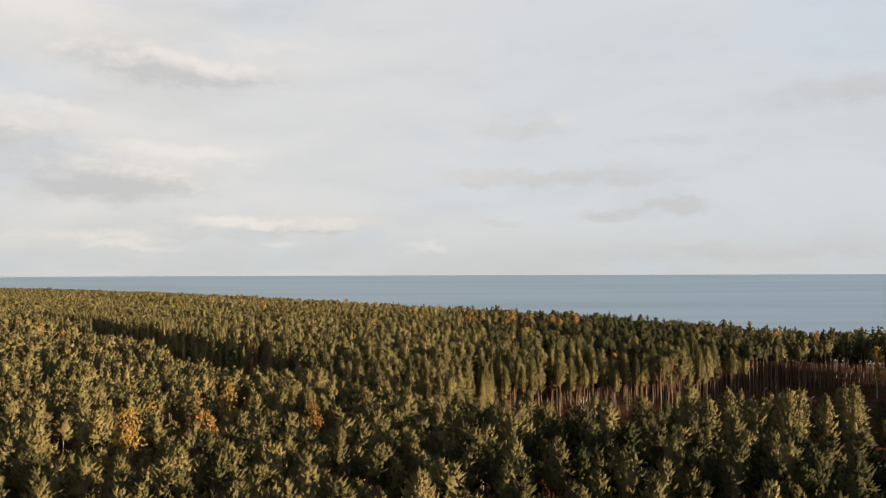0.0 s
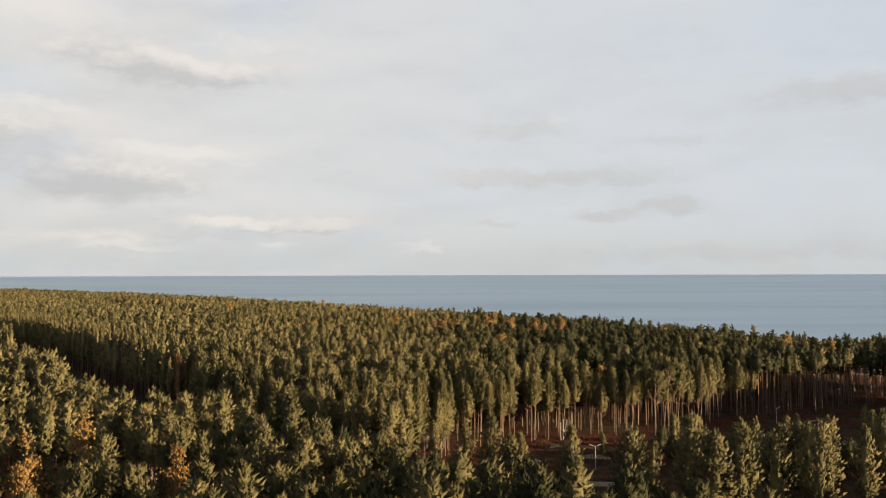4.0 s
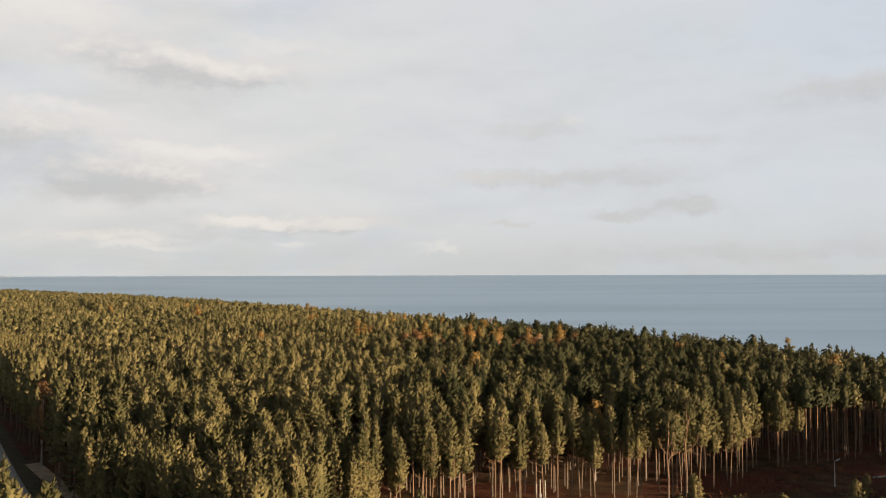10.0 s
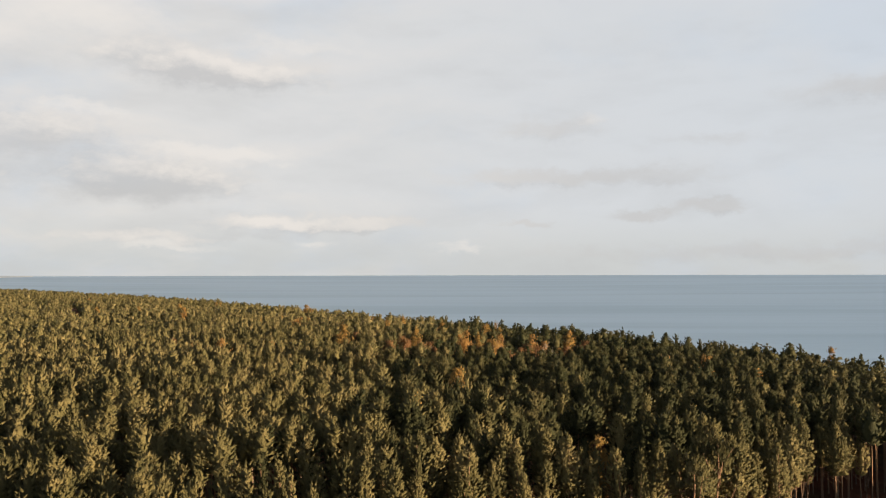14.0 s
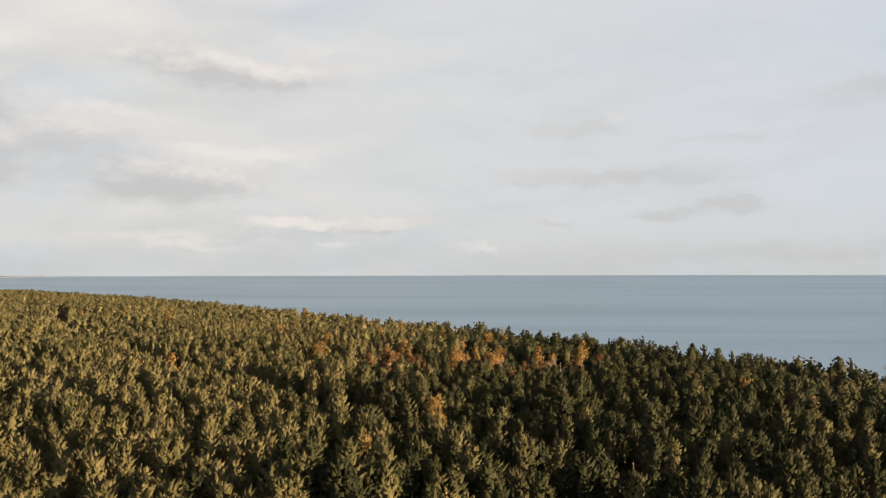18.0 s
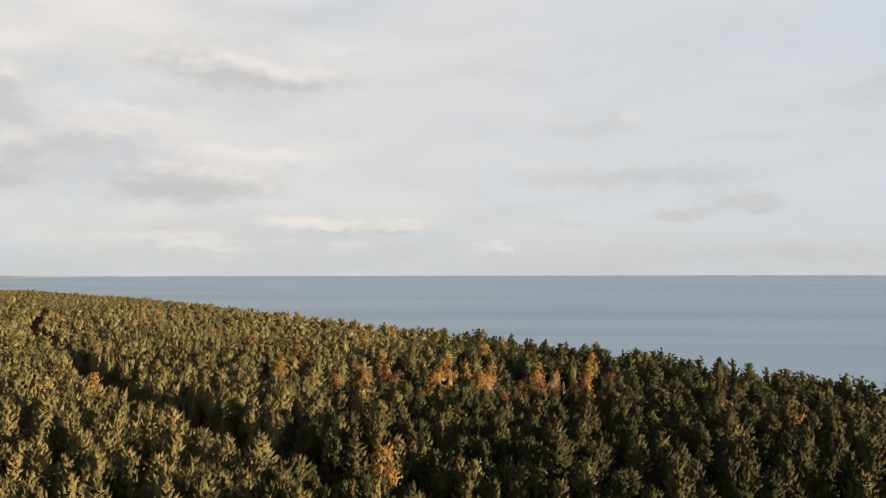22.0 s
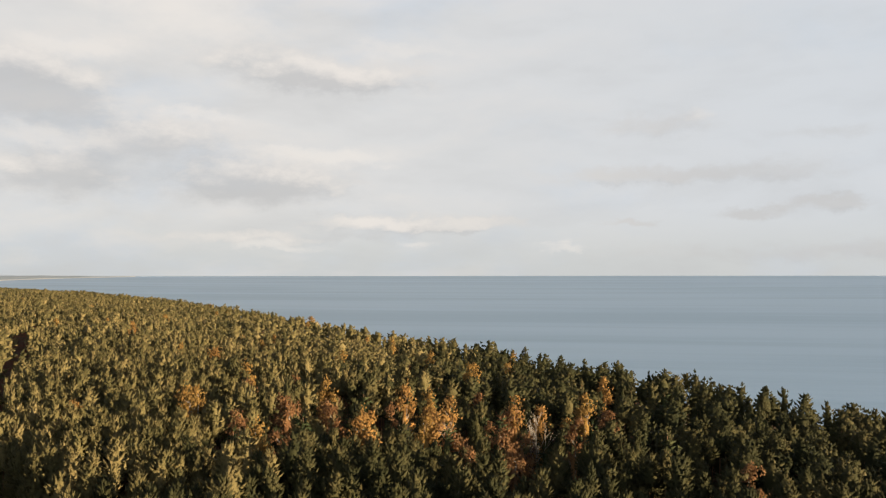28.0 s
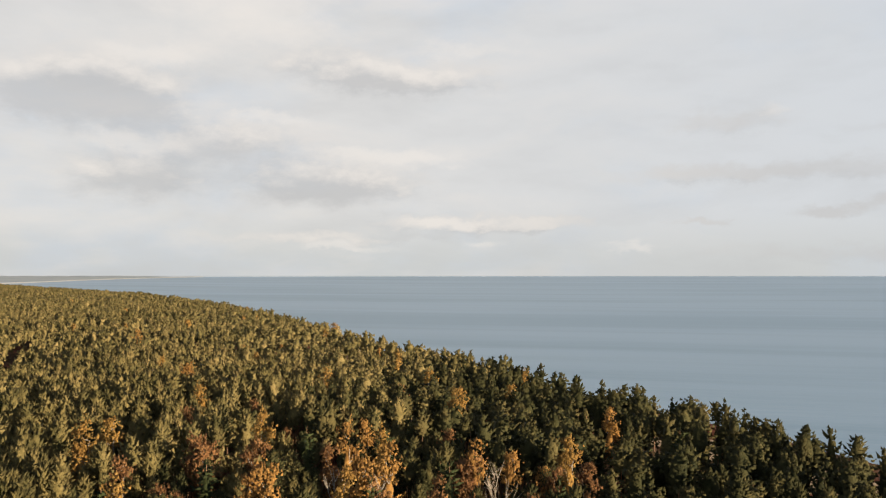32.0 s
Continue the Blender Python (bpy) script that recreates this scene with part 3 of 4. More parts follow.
def wooded(p):
    ok = (seaward(p) < 3) & ~inside(p, GLADE) & ~inside(p, OPENING)
    d, s = line_distance(p, ROAD)
    ok &= np.where(s > 0, d > np.where(p[:, 1] > 215, 20.5, 12.0), d > 7.5) | (p[:, 1] < 190)
    ok &= d > 7.0
    ok &= np.sin(p[:, 0] * 0.33 + 2 * np.sin(p[:, 1] * 0.09)) * np.sin(p[:, 1] * 0.29 + 2 * np.sin(p[:, 0] * 0.07)) < 0.91
    ok &= line_distance(p, RIDE)[0] > np.where(p[:, 1] < 470, 4.8, 3.2) + 0.5 * np.sin(p[:, 1] * 0.11)
    return ok


def stand_height(p):
    """The wood is tallest inland of the flight line and lower on the seaward dune."""
    u = p[:, 0] - np.interp(p[:, 1], (0, 190, 294, 700), (0, 47, 84, 150))
    h = 19.7 + 1.2 * smooth(480, 800, p[:, 1]) + np.clip(-(u + 10) * 0.03, -1.2, 1.6) * smooth(560, 400, p[:, 1]) * smooth(225, 265, p[:, 1])
    h -= 1.8 * smooth(-90, -20, seaward(p)) * smooth(300, 380, p[:, 1])
    h -= 0.9 * smooth(135, 175, p[:, 1]) * smooth(265, 225, p[:, 1])
    h -= 1.2 * smooth(115, 145, p[:, 1]) * smooth(205, 175, p[:, 1]) * smooth(0, 30, p[:, 0])
    h += 0.8 * np.sin(p[:, 0] * 0.05) * np.cos(p[:, 1] * 0.043 + 1)
    return h * rng.normal(1.0, 0.045, len(p)) * np.where(rng.uniform(0, 1, len(p)) < 0.12, 0.86, 1.0)


BROAD_Y = [(-49, 114), (-51, 129), (-57, 157), (-44, 165), (57, 268), (148, 274), (25, 289), (147, 317), (33, 318), (135, 326), (164, 327), (-167, 331),
           (80, 370), (19, 382), (43, 399), (-8, 410), (-12, 422), (15, 429), (71, 430), (38, 430), (-17, 460), (41, 475), (-4, 505), (48, 509), (-68, 522), (21, 524),
           (47, 539), (-51, 554), (-2, 566), (-219, 667), (-74, 671), (-196, 680), (-164, 684), (-86, 713), (-181, 717), (-169, 763), (-175, 793), (-247, 915), (-509, 1020)]
BROAD_O = [(-41, 140), (-24, 147), (-46, 151), (-80, 307), (-150, 317), (-79, 328), (104, 330), (97, 347), (-46, 367), (-42, 381),
           (-89, 399), (-34, 412), (45, 412), (158, 412), (31, 440), (76, 469), (-45, 501), (-72, 585), (-67, 607), (-137, 607), (-24, 610), (-305, 830), (-168, 855)]
BROAD_R = [(-66, 277), (2, 299), (67, 373), (94, 380), (59, 391), (9, 396), (-67, 407), (12, 413), (75, 416), (32, 420), (53, 429), (-9, 442), (13, 444),
           (-4, 462), (12, 484), (19, 502), (-44, 521), (-97, 605), (-247, 796)]
PATCH = np.random.default_rng(21).uniform(-1, 1, (24, 2))
PATCH = np.round(PATCH[np.hypot(*PATCH.T) < 1] * (34, 30) + (38, 414)).tolist()
SPRUCES = [(23, 431), (35, 458), (55, 411), (38, 432), (30, 395), (58, 380), (82, 527), (90, 459), (47, 398), (27, 411), (64, 397), (72, 405), (19, 403), (50, 425), (12, 388), (84, 396)]
BARE = [(62, 413), (38, 408), (47, 404)]
broad_all = np.array(BROAD_Y + BROAD_O + BROAD_R + PATCH + BARE + SPRUCES, float)


def clear_of_broad(p):
    d = np.min(np.hypot(p[:, None, 0] - broad_all[None, :, 0], p[:, None, 1] - broad_all[None, :, 1]), axis=1)
    return d > 4.4


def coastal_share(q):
    """The darker-painted, wider-spaced stand towards the sea begins gradually; its colour holds shade."""
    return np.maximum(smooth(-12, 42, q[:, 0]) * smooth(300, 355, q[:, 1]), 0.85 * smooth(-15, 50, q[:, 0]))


def dune(q):
    """One on the dune above the beach, none inland."""
    return smooth(-85, -45, seaward(q)) * smooth(280, 330, q[:, 1])


def roomy(q):
    """How much wider than in the plantation the pines stand."""
    return 1 + 0.2 * np.maximum(smooth(300, 260, q[:, 1]), 0.7 * coastal_share(q)) + 0.3 * dune(q)


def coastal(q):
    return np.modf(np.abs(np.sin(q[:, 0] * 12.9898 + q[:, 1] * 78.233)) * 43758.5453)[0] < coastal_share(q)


# templates, one metre unit of height scale = a tree of full size
REF = 18.7
def templates(detail, limbs, sides):
    """Fourteen slender pines, six with high open crowns, five full to the ground, eight broad domed ones of the dune."""
    u = rng.uniform
    out = [pine_parts(rng, REF * u(0.94, 1.06), u(0.65, 0.74), u(1.55, 2.0), detail, limbs, sides, u(0.55, 0.85), u(0.2, 0.34)) for _ in range(14)]
    out += [pine_parts(rng, REF * u(0.97, 1.05), u(0.50, 0.64), u(1.9, 2.5), detail, limbs * 3, sides, u(0.5, 0.75), 0.3) for _ in range(6)]
    out += [pine_parts(rng, REF * u(0.9, 1.05), u(0.26, 0.44), u(2.1, 2.8), detail, limbs, sides, u(0.7, 0.95), 0.22) for _ in range(5)]
    out += [pine_parts(rng, REF * u(0.92, 1.06), u(0.48, 0.62), u(2.5, 3.3), detail, limbs * 2, sides, u(0.36, 0.5), u(0.4, 0.55), rise=0.4) for _ in range(8)]
    return out


near_t, mid_t, low_t = templates("near", 1, 4), templates("mid", 0, 3), templates("low", 0, 3)
far_t = [pine_parts(rng, REF, 0.70, rng.uniform(1.8, 2.3), "far", 0, 3, rng.uniform(0.55, 0.8)) for _ in range(14)]
speck_t = [pine_parts(rng, REF, 0.70, rng.uniform(1.9, 2.3), "speck", 0, 3, rng.uniform(0.55, 0.8)) for _ in range(8)]

p = jitter_grid(-340, 330, 62, 900, 3.1)
p = p[wooded(p)]
p = p[clear_of_broad(p)]
p = p[rng.uniform(0, 1, len(p)) > 1 - 1 / roomy(p) ** 2]
d = reach(p)


def lines_near(q):
    """Beside the road and the ride, where the wood shows its side."""
    return (line_distance(q, ROAD)[0] < 24) & (q[:, 1] > 240) & (q[:, 1] < 560) & (q[:, 0] > -335)


near_p = p[(d < 138) & (p[:, 1] > 70)]
mid_p = p[((d >= 138) | (p[:, 1] <= 70)) & (d < 215)]
low_p = p[(d >= 215) & ((d < 330) | lines_near(p))]
behind = jitter_grid(-160, 320, -90, 62, 4.4)
far_p = jitter_grid(-900, 330, 62, 1300, 5.6)
far_p = far_p[wooded(far_p)]
fd = reach(far_p)
far_p = np.concatenate([far_p[(fd >= 330) & ~lines_near(far_p) & (np.hypot(far_p[:, 0] - 60, far_p[:, 1] - 200) < 1000)], behind[wooded(behind)]])
far_p = far_p[(far_p[:, 0] > -0.80 * (far_p[:, 1] + 60) - 90) | (far_p[:, 1] < 62)]
vf = jitter_grid(-2300, 0, 500, 2700, 9.5)
vf = vf[wooded(vf)]
vf = vf[(np.hypot(vf[:, 0] - 60, vf[:, 1] - 200) >= 1000) & (vf[:, 0] > -1.05 * vf[:, 1])]


def spots_of(p, kinds):
    near_broad = np.min(np.hypot(p[:, None, 0] - broad_all[None, :, 0], p[:, None, 1] - broad_all[None, :, 1]), axis=1) < 8.0
    return np.column_stack([p, ground_z(p) - 0.1, stand_height(p) / REF * np.where(near_broad, 0.8, 1.0), rng.integers(0, kinds, len(p)),
                            roomy(p)])


# the pines that stand by themselves, nearest the flight line and round the clearing
edge_d = line_distance(near_p, GLADE[1:11])[0]
u = np.abs(near_p[:, 0] - np.interp(near_p[:, 1], (0, 190, 294, 700), (0, 47, 84, 150)))
is_edge = (edge_d < 11) & (near_p[:, 1] > 224)
lone = (~is_edge) & (u < 26) & (rng.uniform(0, 1, len(near_p)) < 0.12)
edge_p, lone_p, stuff_p = near_p[is_edge], near_p[lone][:190], near_p[~is_edge & ~lone]

near_s, mid_s, low_s, far_s = spots_of(stuff_p, 14), spots_of(mid_p, 14), spots_of(low_p, 14), spots_of(far_p, len(far_t))
high = (line_distance(stuff_p, GLADE[5:11])[0] < 24) & (stuff_p[:, 1] > 240) & (rng.uniform(0, 1, len(stuff_p)) < 0.85)
near_s[high, 4] = 14 + rng.integers(0, 6, high.sum())
# along the road, and at the west end of the clearing, the crowns reach the ground
for q, rows in ((stuff_p, near_s), (mid_p, mid_s), (low_p, low_s)):
    low = ((line_distance(q, ROAD)[0] < 25) | (line_distance(q, GLADE[1:5])[0] < 22)) & (q[:, 1] > 200)
    low |= (line_distance(q, RIDE)[0] < 9) & (rng.uniform(0, 1, len(q)) < 0.4)
    low |= (seaward(q) > -42) & (q[:, 1] < 640) & (q[:, 1] > 240) & (rng.uniform(0, 1, len(q)) < 0.6)
    broad = ~low & (rng.uniform(0, 1, len(q)) < 0.9 * dune(q))
    rows[low, 4] = 20 + rng.integers(0, 5, low.sum())
    rows[broad, 4] = 25 + rng.integers(0, 8, broad.sum())
vf_s = spots_of(vf, len(speck_t))


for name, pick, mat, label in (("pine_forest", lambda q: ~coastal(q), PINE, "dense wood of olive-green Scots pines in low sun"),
                               ("coastal_pine_forest", coastal, SHADED_PINE, "dark green Scots pines crowding the dune above the sea, shade in their colour")):
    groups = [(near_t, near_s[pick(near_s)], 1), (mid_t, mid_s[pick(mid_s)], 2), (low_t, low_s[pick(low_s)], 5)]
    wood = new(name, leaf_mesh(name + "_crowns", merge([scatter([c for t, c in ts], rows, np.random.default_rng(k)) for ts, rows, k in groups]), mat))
    tagged(wood, label, "forest", kind="stuff")
    stems = merge([scatter([t for t, c in ts], rows, np.random.default_rng(k)) for ts, rows, k in groups])
    tagged(part("trunks", mesh_from(name + "_trunks", *stems, BARK, True), wood, "slender reddish pine trunks"), kind="stuff")
far_woods = new("far_woods", leaf_mesh("far_woods", merge([scatter([c for t, c in far_t], far_s, np.random.default_rng(3), (1.1, 1.4)),
                scatter([c for t, c in speck_t], vf_s, np.random.default_rng(4), (1.9, 2.5))]), PINE))
tagged(far_woods, "distant pine woods running along the coast", "forest", kind="stuff")


def tree_thing(name, pieces, label, category, group):
    """An Empty at the foot of a tree with its trunk and crown."""
    root = tagged(new(name), label, category, group)
    root.empty_display_size = 0.5
    for key, (geo, mat) in pieces.items():
        data = leaf_mesh(name + "_" + key, geo, mat) if key == "crown" else mesh_from(name + "_" + key, *geo, mat, True)
        part(key, data, root)
    return root


def place(protos, pts, heights, ref, used, turn=None):
    for i, ((x, y), h) in enumerate(zip(pts, heights)):
        src = protos[int(rng.integers(0, len(protos)))]
        z = float(ground_z(np.array([(x, y)]))[0]) - 0.1
        k = h / ref
        wide = k * rng.uniform(0.88, 1.18)
        m = pose(x, y, z, 0, 0, rng.uniform(0, 360))
        if id(src) not in used:
            used.add(id(src))
            src.matrix_basis, src.scale = m, (wide, wide, k)
        else:
            src_scale = tuple(src.scale)
            src.scale = (wide, wide, k)
            copy_thing(src, m)
            src.scale = src_scale


used = set()


def pines(count, crown_from, radius, limbs, power, belly, mat, label, group, height=REF, rise=0.55, thick=0.0056, lean=0.3):
    """A few pines that the copies are taken from."""
    out = []
    for _ in range(count):
        t, c = pine_parts(rng, height, rng.uniform(*crown_from), rng.uniform(*radius), "lone", limbs, 7, power, belly, thick, lean, rise)
        out.append(tree_thing("pine_tree" if height == REF else "young_pine", {"trunk": (t, BARK), "crown": (c, mat)}, label, "tree", group))
    return out


east = edge_p[:, 0] > 18
place(pines(9, (0.36, 0.58), (1.7, 2.7), 11, 0.6, 0.35, PINE, "tall Scots pine with a bare orange trunk beside the clearing", "pines round the clearing", lean=0.6),
      edge_p[east], stand_height(edge_p[east]) * rng.uniform(0.80, 1.05, east.sum()), REF, used)
shady, shore = coastal(lone_p), rng.uniform(0, 1, len(lone_p)) < dune(lone_p)
inland = ~shady & ~shore
place(pines(7, (0.54, 0.66), (1.9, 2.5), 4, 0.62, 0.32, PINE, "olive-green Scots pine with an upright sunlit crown", "pines of the wood"),
      lone_p[inland], stand_height(lone_p[inland]) * 1.02, REF, used)
# seaward pines take the darkened needle colour, which stands in for shade
place(pines(5, (0.52, 0.64), (2.0, 2.7), 4, 0.65, 0.32, SHADED_PINE, "dark green Scots pine of the wood, shade in its colour", "pines of the wood"),
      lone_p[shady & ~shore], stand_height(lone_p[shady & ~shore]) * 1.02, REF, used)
place(pines(4, (0.46, 0.6), (2.7, 3.5), 6, 0.45, 0.5, SHADED_PINE, "broad domed dark green Scots pine near the shore, shade in its colour", "pines of the wood", rise=0.4),
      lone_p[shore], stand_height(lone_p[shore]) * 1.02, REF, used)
full = pines(5, (0.22, 0.42), (2.1, 2.7), 6, 0.85, 0.22, PINE, "full-crowned Scots pine at the shaded end of the clearing", "pines round the clearing")
verge_p = np.array([(-50, 220), (-57, 229), (-62, 224)], float)
place(full, verge_p, rng.uniform(8.5, 10.5, len(verge_p)), REF, used)
STAND_EDGE = [(-47, 203, 19.5), (-51, 199, 18.5), (-36, 209, 18.5), (-41, 206, 17), (-31, 201, 17), (-28, 190, 17.5), (-20, 189, 18.7), (-15, 181, 17), (-9.5, 174, 19.2), (-1, 169, 18.5)]
place(full, [(x, y) for x, y, h in STAND_EDGE], [h for x, y, h in STAND_EDGE], REF, used)
place(full, edge_p[~east], stand_height(edge_p[~east]), REF, used)

# bushy pines that stand singly over the open ground: place and height
SINGLE = [(22, 209, 13.5), (24, 187, 14), (36, 192, 15), (43, 175, 17.5), (47, 185, 15), (55, 180, 19), (60, 196, 16), (61, 173, 19), (56, 171, 17.5), (71, 193, 15.5), (68, 176, 16.5),
          (74, 173, 19), (80, 190, 15.5), (87, 197, 15.5), (87, 183, 16), (100, 200, 16), (104, 204, 16), (95, 186, 17), (112, 192, 16), (49, 226, 6.0), (70, 241, 8.5),
          (66, 236, 6.0), (29, 214, 9), (17, 219, 9.5), (10, 215, 11), (3, 214, 12), (-6, 212, 11), (82, 232, 7.5), (96, 236, 8.5), (103, 246, 6.5), (121, 243, 8), (116, 228, 10),
          (90, 216, 11), (64, 214, 8), (126, 256, 7), (-14, 205, 12), (1, 196, 14), (110, 214, 12), (122, 208, 14), (55, 205, 9)]
bushy = pines(6, (0.05, 0.14), (2.3, 3.0), 4, 0.55, 0.3, PINE, "bushy young pine on the floor of the clearing", "young pines in the clearing", height=11.0, thick=0.011)
place(bushy, [(x, y) for x, y, h in SINGLE], [h for x, y, h in SINGLE], 11.0, used)
scrub = jitter_grid(58, 158, 186, 268, 6.5)
scrub = scrub[inside(scrub, GLADE) & (line_distance(scrub, GLADE[4:11])[0] > 9) & (scrub[:, 1] < 236)]
scrub = scrub[rng.uniform(0, 1, len(scrub)) < 0.5]
# low bushes in the darkened needle green, the clearing's shade painted in
dark_bush = pines(5, (0.03, 0.1), (2.6, 3.4), 4, 0.5, 0.3, SHADED_PINE, "low dark green bushy pine in the clearing, shade in its colour", "young pines in the clearing", height=8.0, thick=0.012)
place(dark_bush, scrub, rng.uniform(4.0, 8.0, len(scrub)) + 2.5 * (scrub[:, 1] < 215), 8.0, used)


# broadleaved trees in autumn colour
def broadleaf(rng, height, radius, n, size, bare=False):
    stem = [(0.25 * math.sin(2.2 * t) * t, 0.3 * t * t, height * 0.8 * t) for t in np.linspace(0, 1, 6)]
    trunk = tube(stem, [0.17 * (1.15 - t) for t in np.linspace(0, 1, 6)], 6)
    base = height * (0.28 if not bare else 0.3)
    hubs, out = crown_points(rng, 16, base + 1.0, height - 0.6, radius, 0.5, 0.8, 0.4)
    pieces = []
    for hub in hubs[:14]:
        z0 = max(base * 0.8, hub[2] - np.hypot(hub[0], hub[1]) * 1.5)
        s = np.array(stem[min(5, int(z0 / (height * 0.8) * 5))])
        mid = (np.array((s[0], s[1], z0)) * 0.5 + hub * 0.5) + np.array((0, 0, -0.15 * radius))
        pieces.append(tube([(s[0], s[1], z0), tuple(mid), tuple(hub)], [0.065, 0.04, 0.015], 4))
        if bare:
            for _ in range(5):
                e = hub + rng.normal(0, 0.55, 3) + np.array((hub[0] * 0.15, hub[1] * 0.15, 1.0))
                pieces.append(tube([tuple(mid * 0.4 + hub * 0.6), tuple(hub * 0.4 + e * 0.6), tuple(e)], [0.03, 0.02, 0.008], 3))
    at = hubs[rng.integers(0, len(hubs), n)] + rng.normal(0, radius * 0.2, (n, 3))
    o = at - np.array((0, 0, height * 0.6))
    o /= np.linalg.norm(o, axis=1)[:, None]
    crown = sprays_on(rng, at, o, 4, size * 0.8, size * 0.5, size * 1.0, 0.6, 0.45)
    if not bare:
        crown = merge([core(rng, base + 0.4, height * 0.84, radius, 8, 6, 0.5, 0.4, 0.46), crown])
    return merge([trunk] + pieces), crown


def autumn(places, mat, label, group, h0, h1, radius, bark=BIRCH_BARK):
    near_pr, far_pr = [], []
    for i in range(4):
        t, c = broadleaf(rng, 14.0, radius * rng.uniform(0.85, 1.1), 230, 0.25)
        near_pr.append(tree_thing("broadleaf_tree", {"trunk": (t, bark), "crown": (c, mat)}, label, "tree", group))
    pts = np.array(places, float)
    place(near_pr, pts, np.maximum(stand_height(pts), 15.5) * rng.uniform(h0, h1, len(pts)) * np.where((pts[:, 1] > 200) & (pts[:, 1] < 290), 0.86, 1.0), 14.0, used)


autumn(BROAD_Y, YELLOW, "birch with bright yellow autumn leaves among the pines", "autumn broadleaved trees", 1.03, 1.12, 1.7)
autumn(BROAD_O, ORANGE, "aspen with orange autumn leaves among the pines", "autumn broadleaved trees", 1.02, 1.11, 1.7)
autumn(PATCH[::3], ORANGE, "small orange-leaved tree in a mixed patch of the wood", "autumn broadleaved trees", 0.95, 1.05, 1.65)
autumn(BROAD_R + PATCH[1::3] + PATCH[2::3], RUSSET, "russet-brown broadleaved tree in late autumn", "autumn broadleaved trees", 0.9, 1.03, 1.65)
protos = []
for i in range(2):
    t, c = broadleaf(rng, 14.0, 2.6, 10, 0.2, True)
    protos.append(tree_thing("bare_tree", {"trunk": (t, BIRCH_BARK), "crown": (c, TWIG)}, "pale birch that has lost nearly all its leaves", "tree", "bare trees"))
place(protos, np.array(BARE, float), (19.5, 18.5, 19.0), 14.0, used)


# spruces among the broadleaved trees
def spruce(rng, height, radius):
    trunk = tube([(0, 0, 0), (0, 0, height * 0.97)], [0.16, 0.02], 6)
    pieces = [core(rng, height * 0.06, height * 0.96, radius, 7, 5, 0.9, 0.08)]
    for i in range(15):
        u = i / 15
        n = int(11 - 8 * u)
        a = rng.uniform(0, 6) + np.arange(n) * 2 * np.pi / n
        r = radius * (1 - u) ** 0.85 * rng.uniform(0.8, 1.05, n)
        at = np.stack([r * np.cos(a), r * np.sin(a), height * (0.07 + 0.88 * u) - 0.25 * r], 1)
        out = np.stack([np.cos(a), np.sin(a), np.full(n, -0.5)], 1)
        pieces.append(sprays_on(rng, at, unit(out + np.array((0, 0, 0.8))), 5, 0.32, 0.2, 0.75, -0.1))
    pieces.append(sprays_on(rng, np.array([(0, 0, height * 0.95)]), np.array([(0, 0, 1.0)]), 4, 0.06, 0.12, 0.9))
    return trunk, merge(pieces)


protos = []
for i in range(3):
    t, c = spruce(rng, 19.0, rng.uniform(2.1, 2.6))
    protos.append(tree_thing("spruce_tree", {"trunk": (t, BARK), "crown": (c, SPRUCE)}, "dark green narrow spruce among autumn trees", "tree", "spruces"))
place(protos, SPRUCES, rng.uniform(17.5, 21.0, len(SPRUCES)), 19.0, used)

# two gnarled pines with forked stems at the edge of the clearing
def forked(rng, height, forks):
    stem = [(0, 0, 0), (0.1, 0, height * 0.3), (-0.1, 0.1, height * 0.52)]
    pieces = [tube(stem, [0.24, 0.19, 0.16], 8)]
    at = []
    for i in range(forks):
        a = i * 2.4 + rng.uniform(-0.4, 0.4)
        r = rng.uniform(1.6, 3.0)
        z = height * (0.46 + 0.07 * i)
        tip = np.array((r * math.cos(a), r * math.sin(a), min(height * 0.95, z + height * rng.uniform(0.18, 0.32))))
        pieces.append(tube([(0, 0.05, z), (tip[0] * 0.6, tip[1] * 0.6, z + (tip[2] - z) * 0.35), tuple(tip)], [0.11, 0.08, 0.04], 5))
        at.append(tip + rng.normal(0, 0.75, (11, 3)))
    pieces.append(tube([stem[-1], (0.2, 0, height * 0.75), (0.1, -0.1, height * 0.96)], [0.15, 0.1, 0.04], 6))
    at.append(np.array((0, 0, height * 0.92)) + rng.normal(0, 0.8, (14, 3)))
    at = np.concatenate(at)
    out = at - np.array((0, 0, height * 0.7))
    return merge(pieces), sprays_on(rng, at, unit(out), 6, 0.32, 0.17, 0.75)


for x, y, h, k in ((67.5, 249.5, 18.0, 4), (72.5, 255.0, 19.5, 7)):
    t, c = forked(rng, h, k)
    ob = tree_thing("pine_tree", {"trunk": (t, BARK), "crown": (c, PINE)}, "old Scots pine with pale forked limbs at the clearing's edge", "tree", "pines round the clearing")
    ob.matrix_basis = pose(x, y, float(ground_z(np.array([(x, y)]))[0]) - 0.1)


# ---------------------------------------------------------------- shore
beach, _, _ = ribbon(COAST[:16], 15.0, -6.05, SAND, "beach", 12.0, 40.0)
tagged(beach, "narrow sandy beach below the wooded dune", "beach", kind="structure")


# blue-grey in place of sand: distance haze put into the dune colour
def hazed_dunes(n, pos, island, b):
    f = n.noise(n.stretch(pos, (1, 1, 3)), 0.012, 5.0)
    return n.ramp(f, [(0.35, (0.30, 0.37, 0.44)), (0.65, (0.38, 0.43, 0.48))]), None


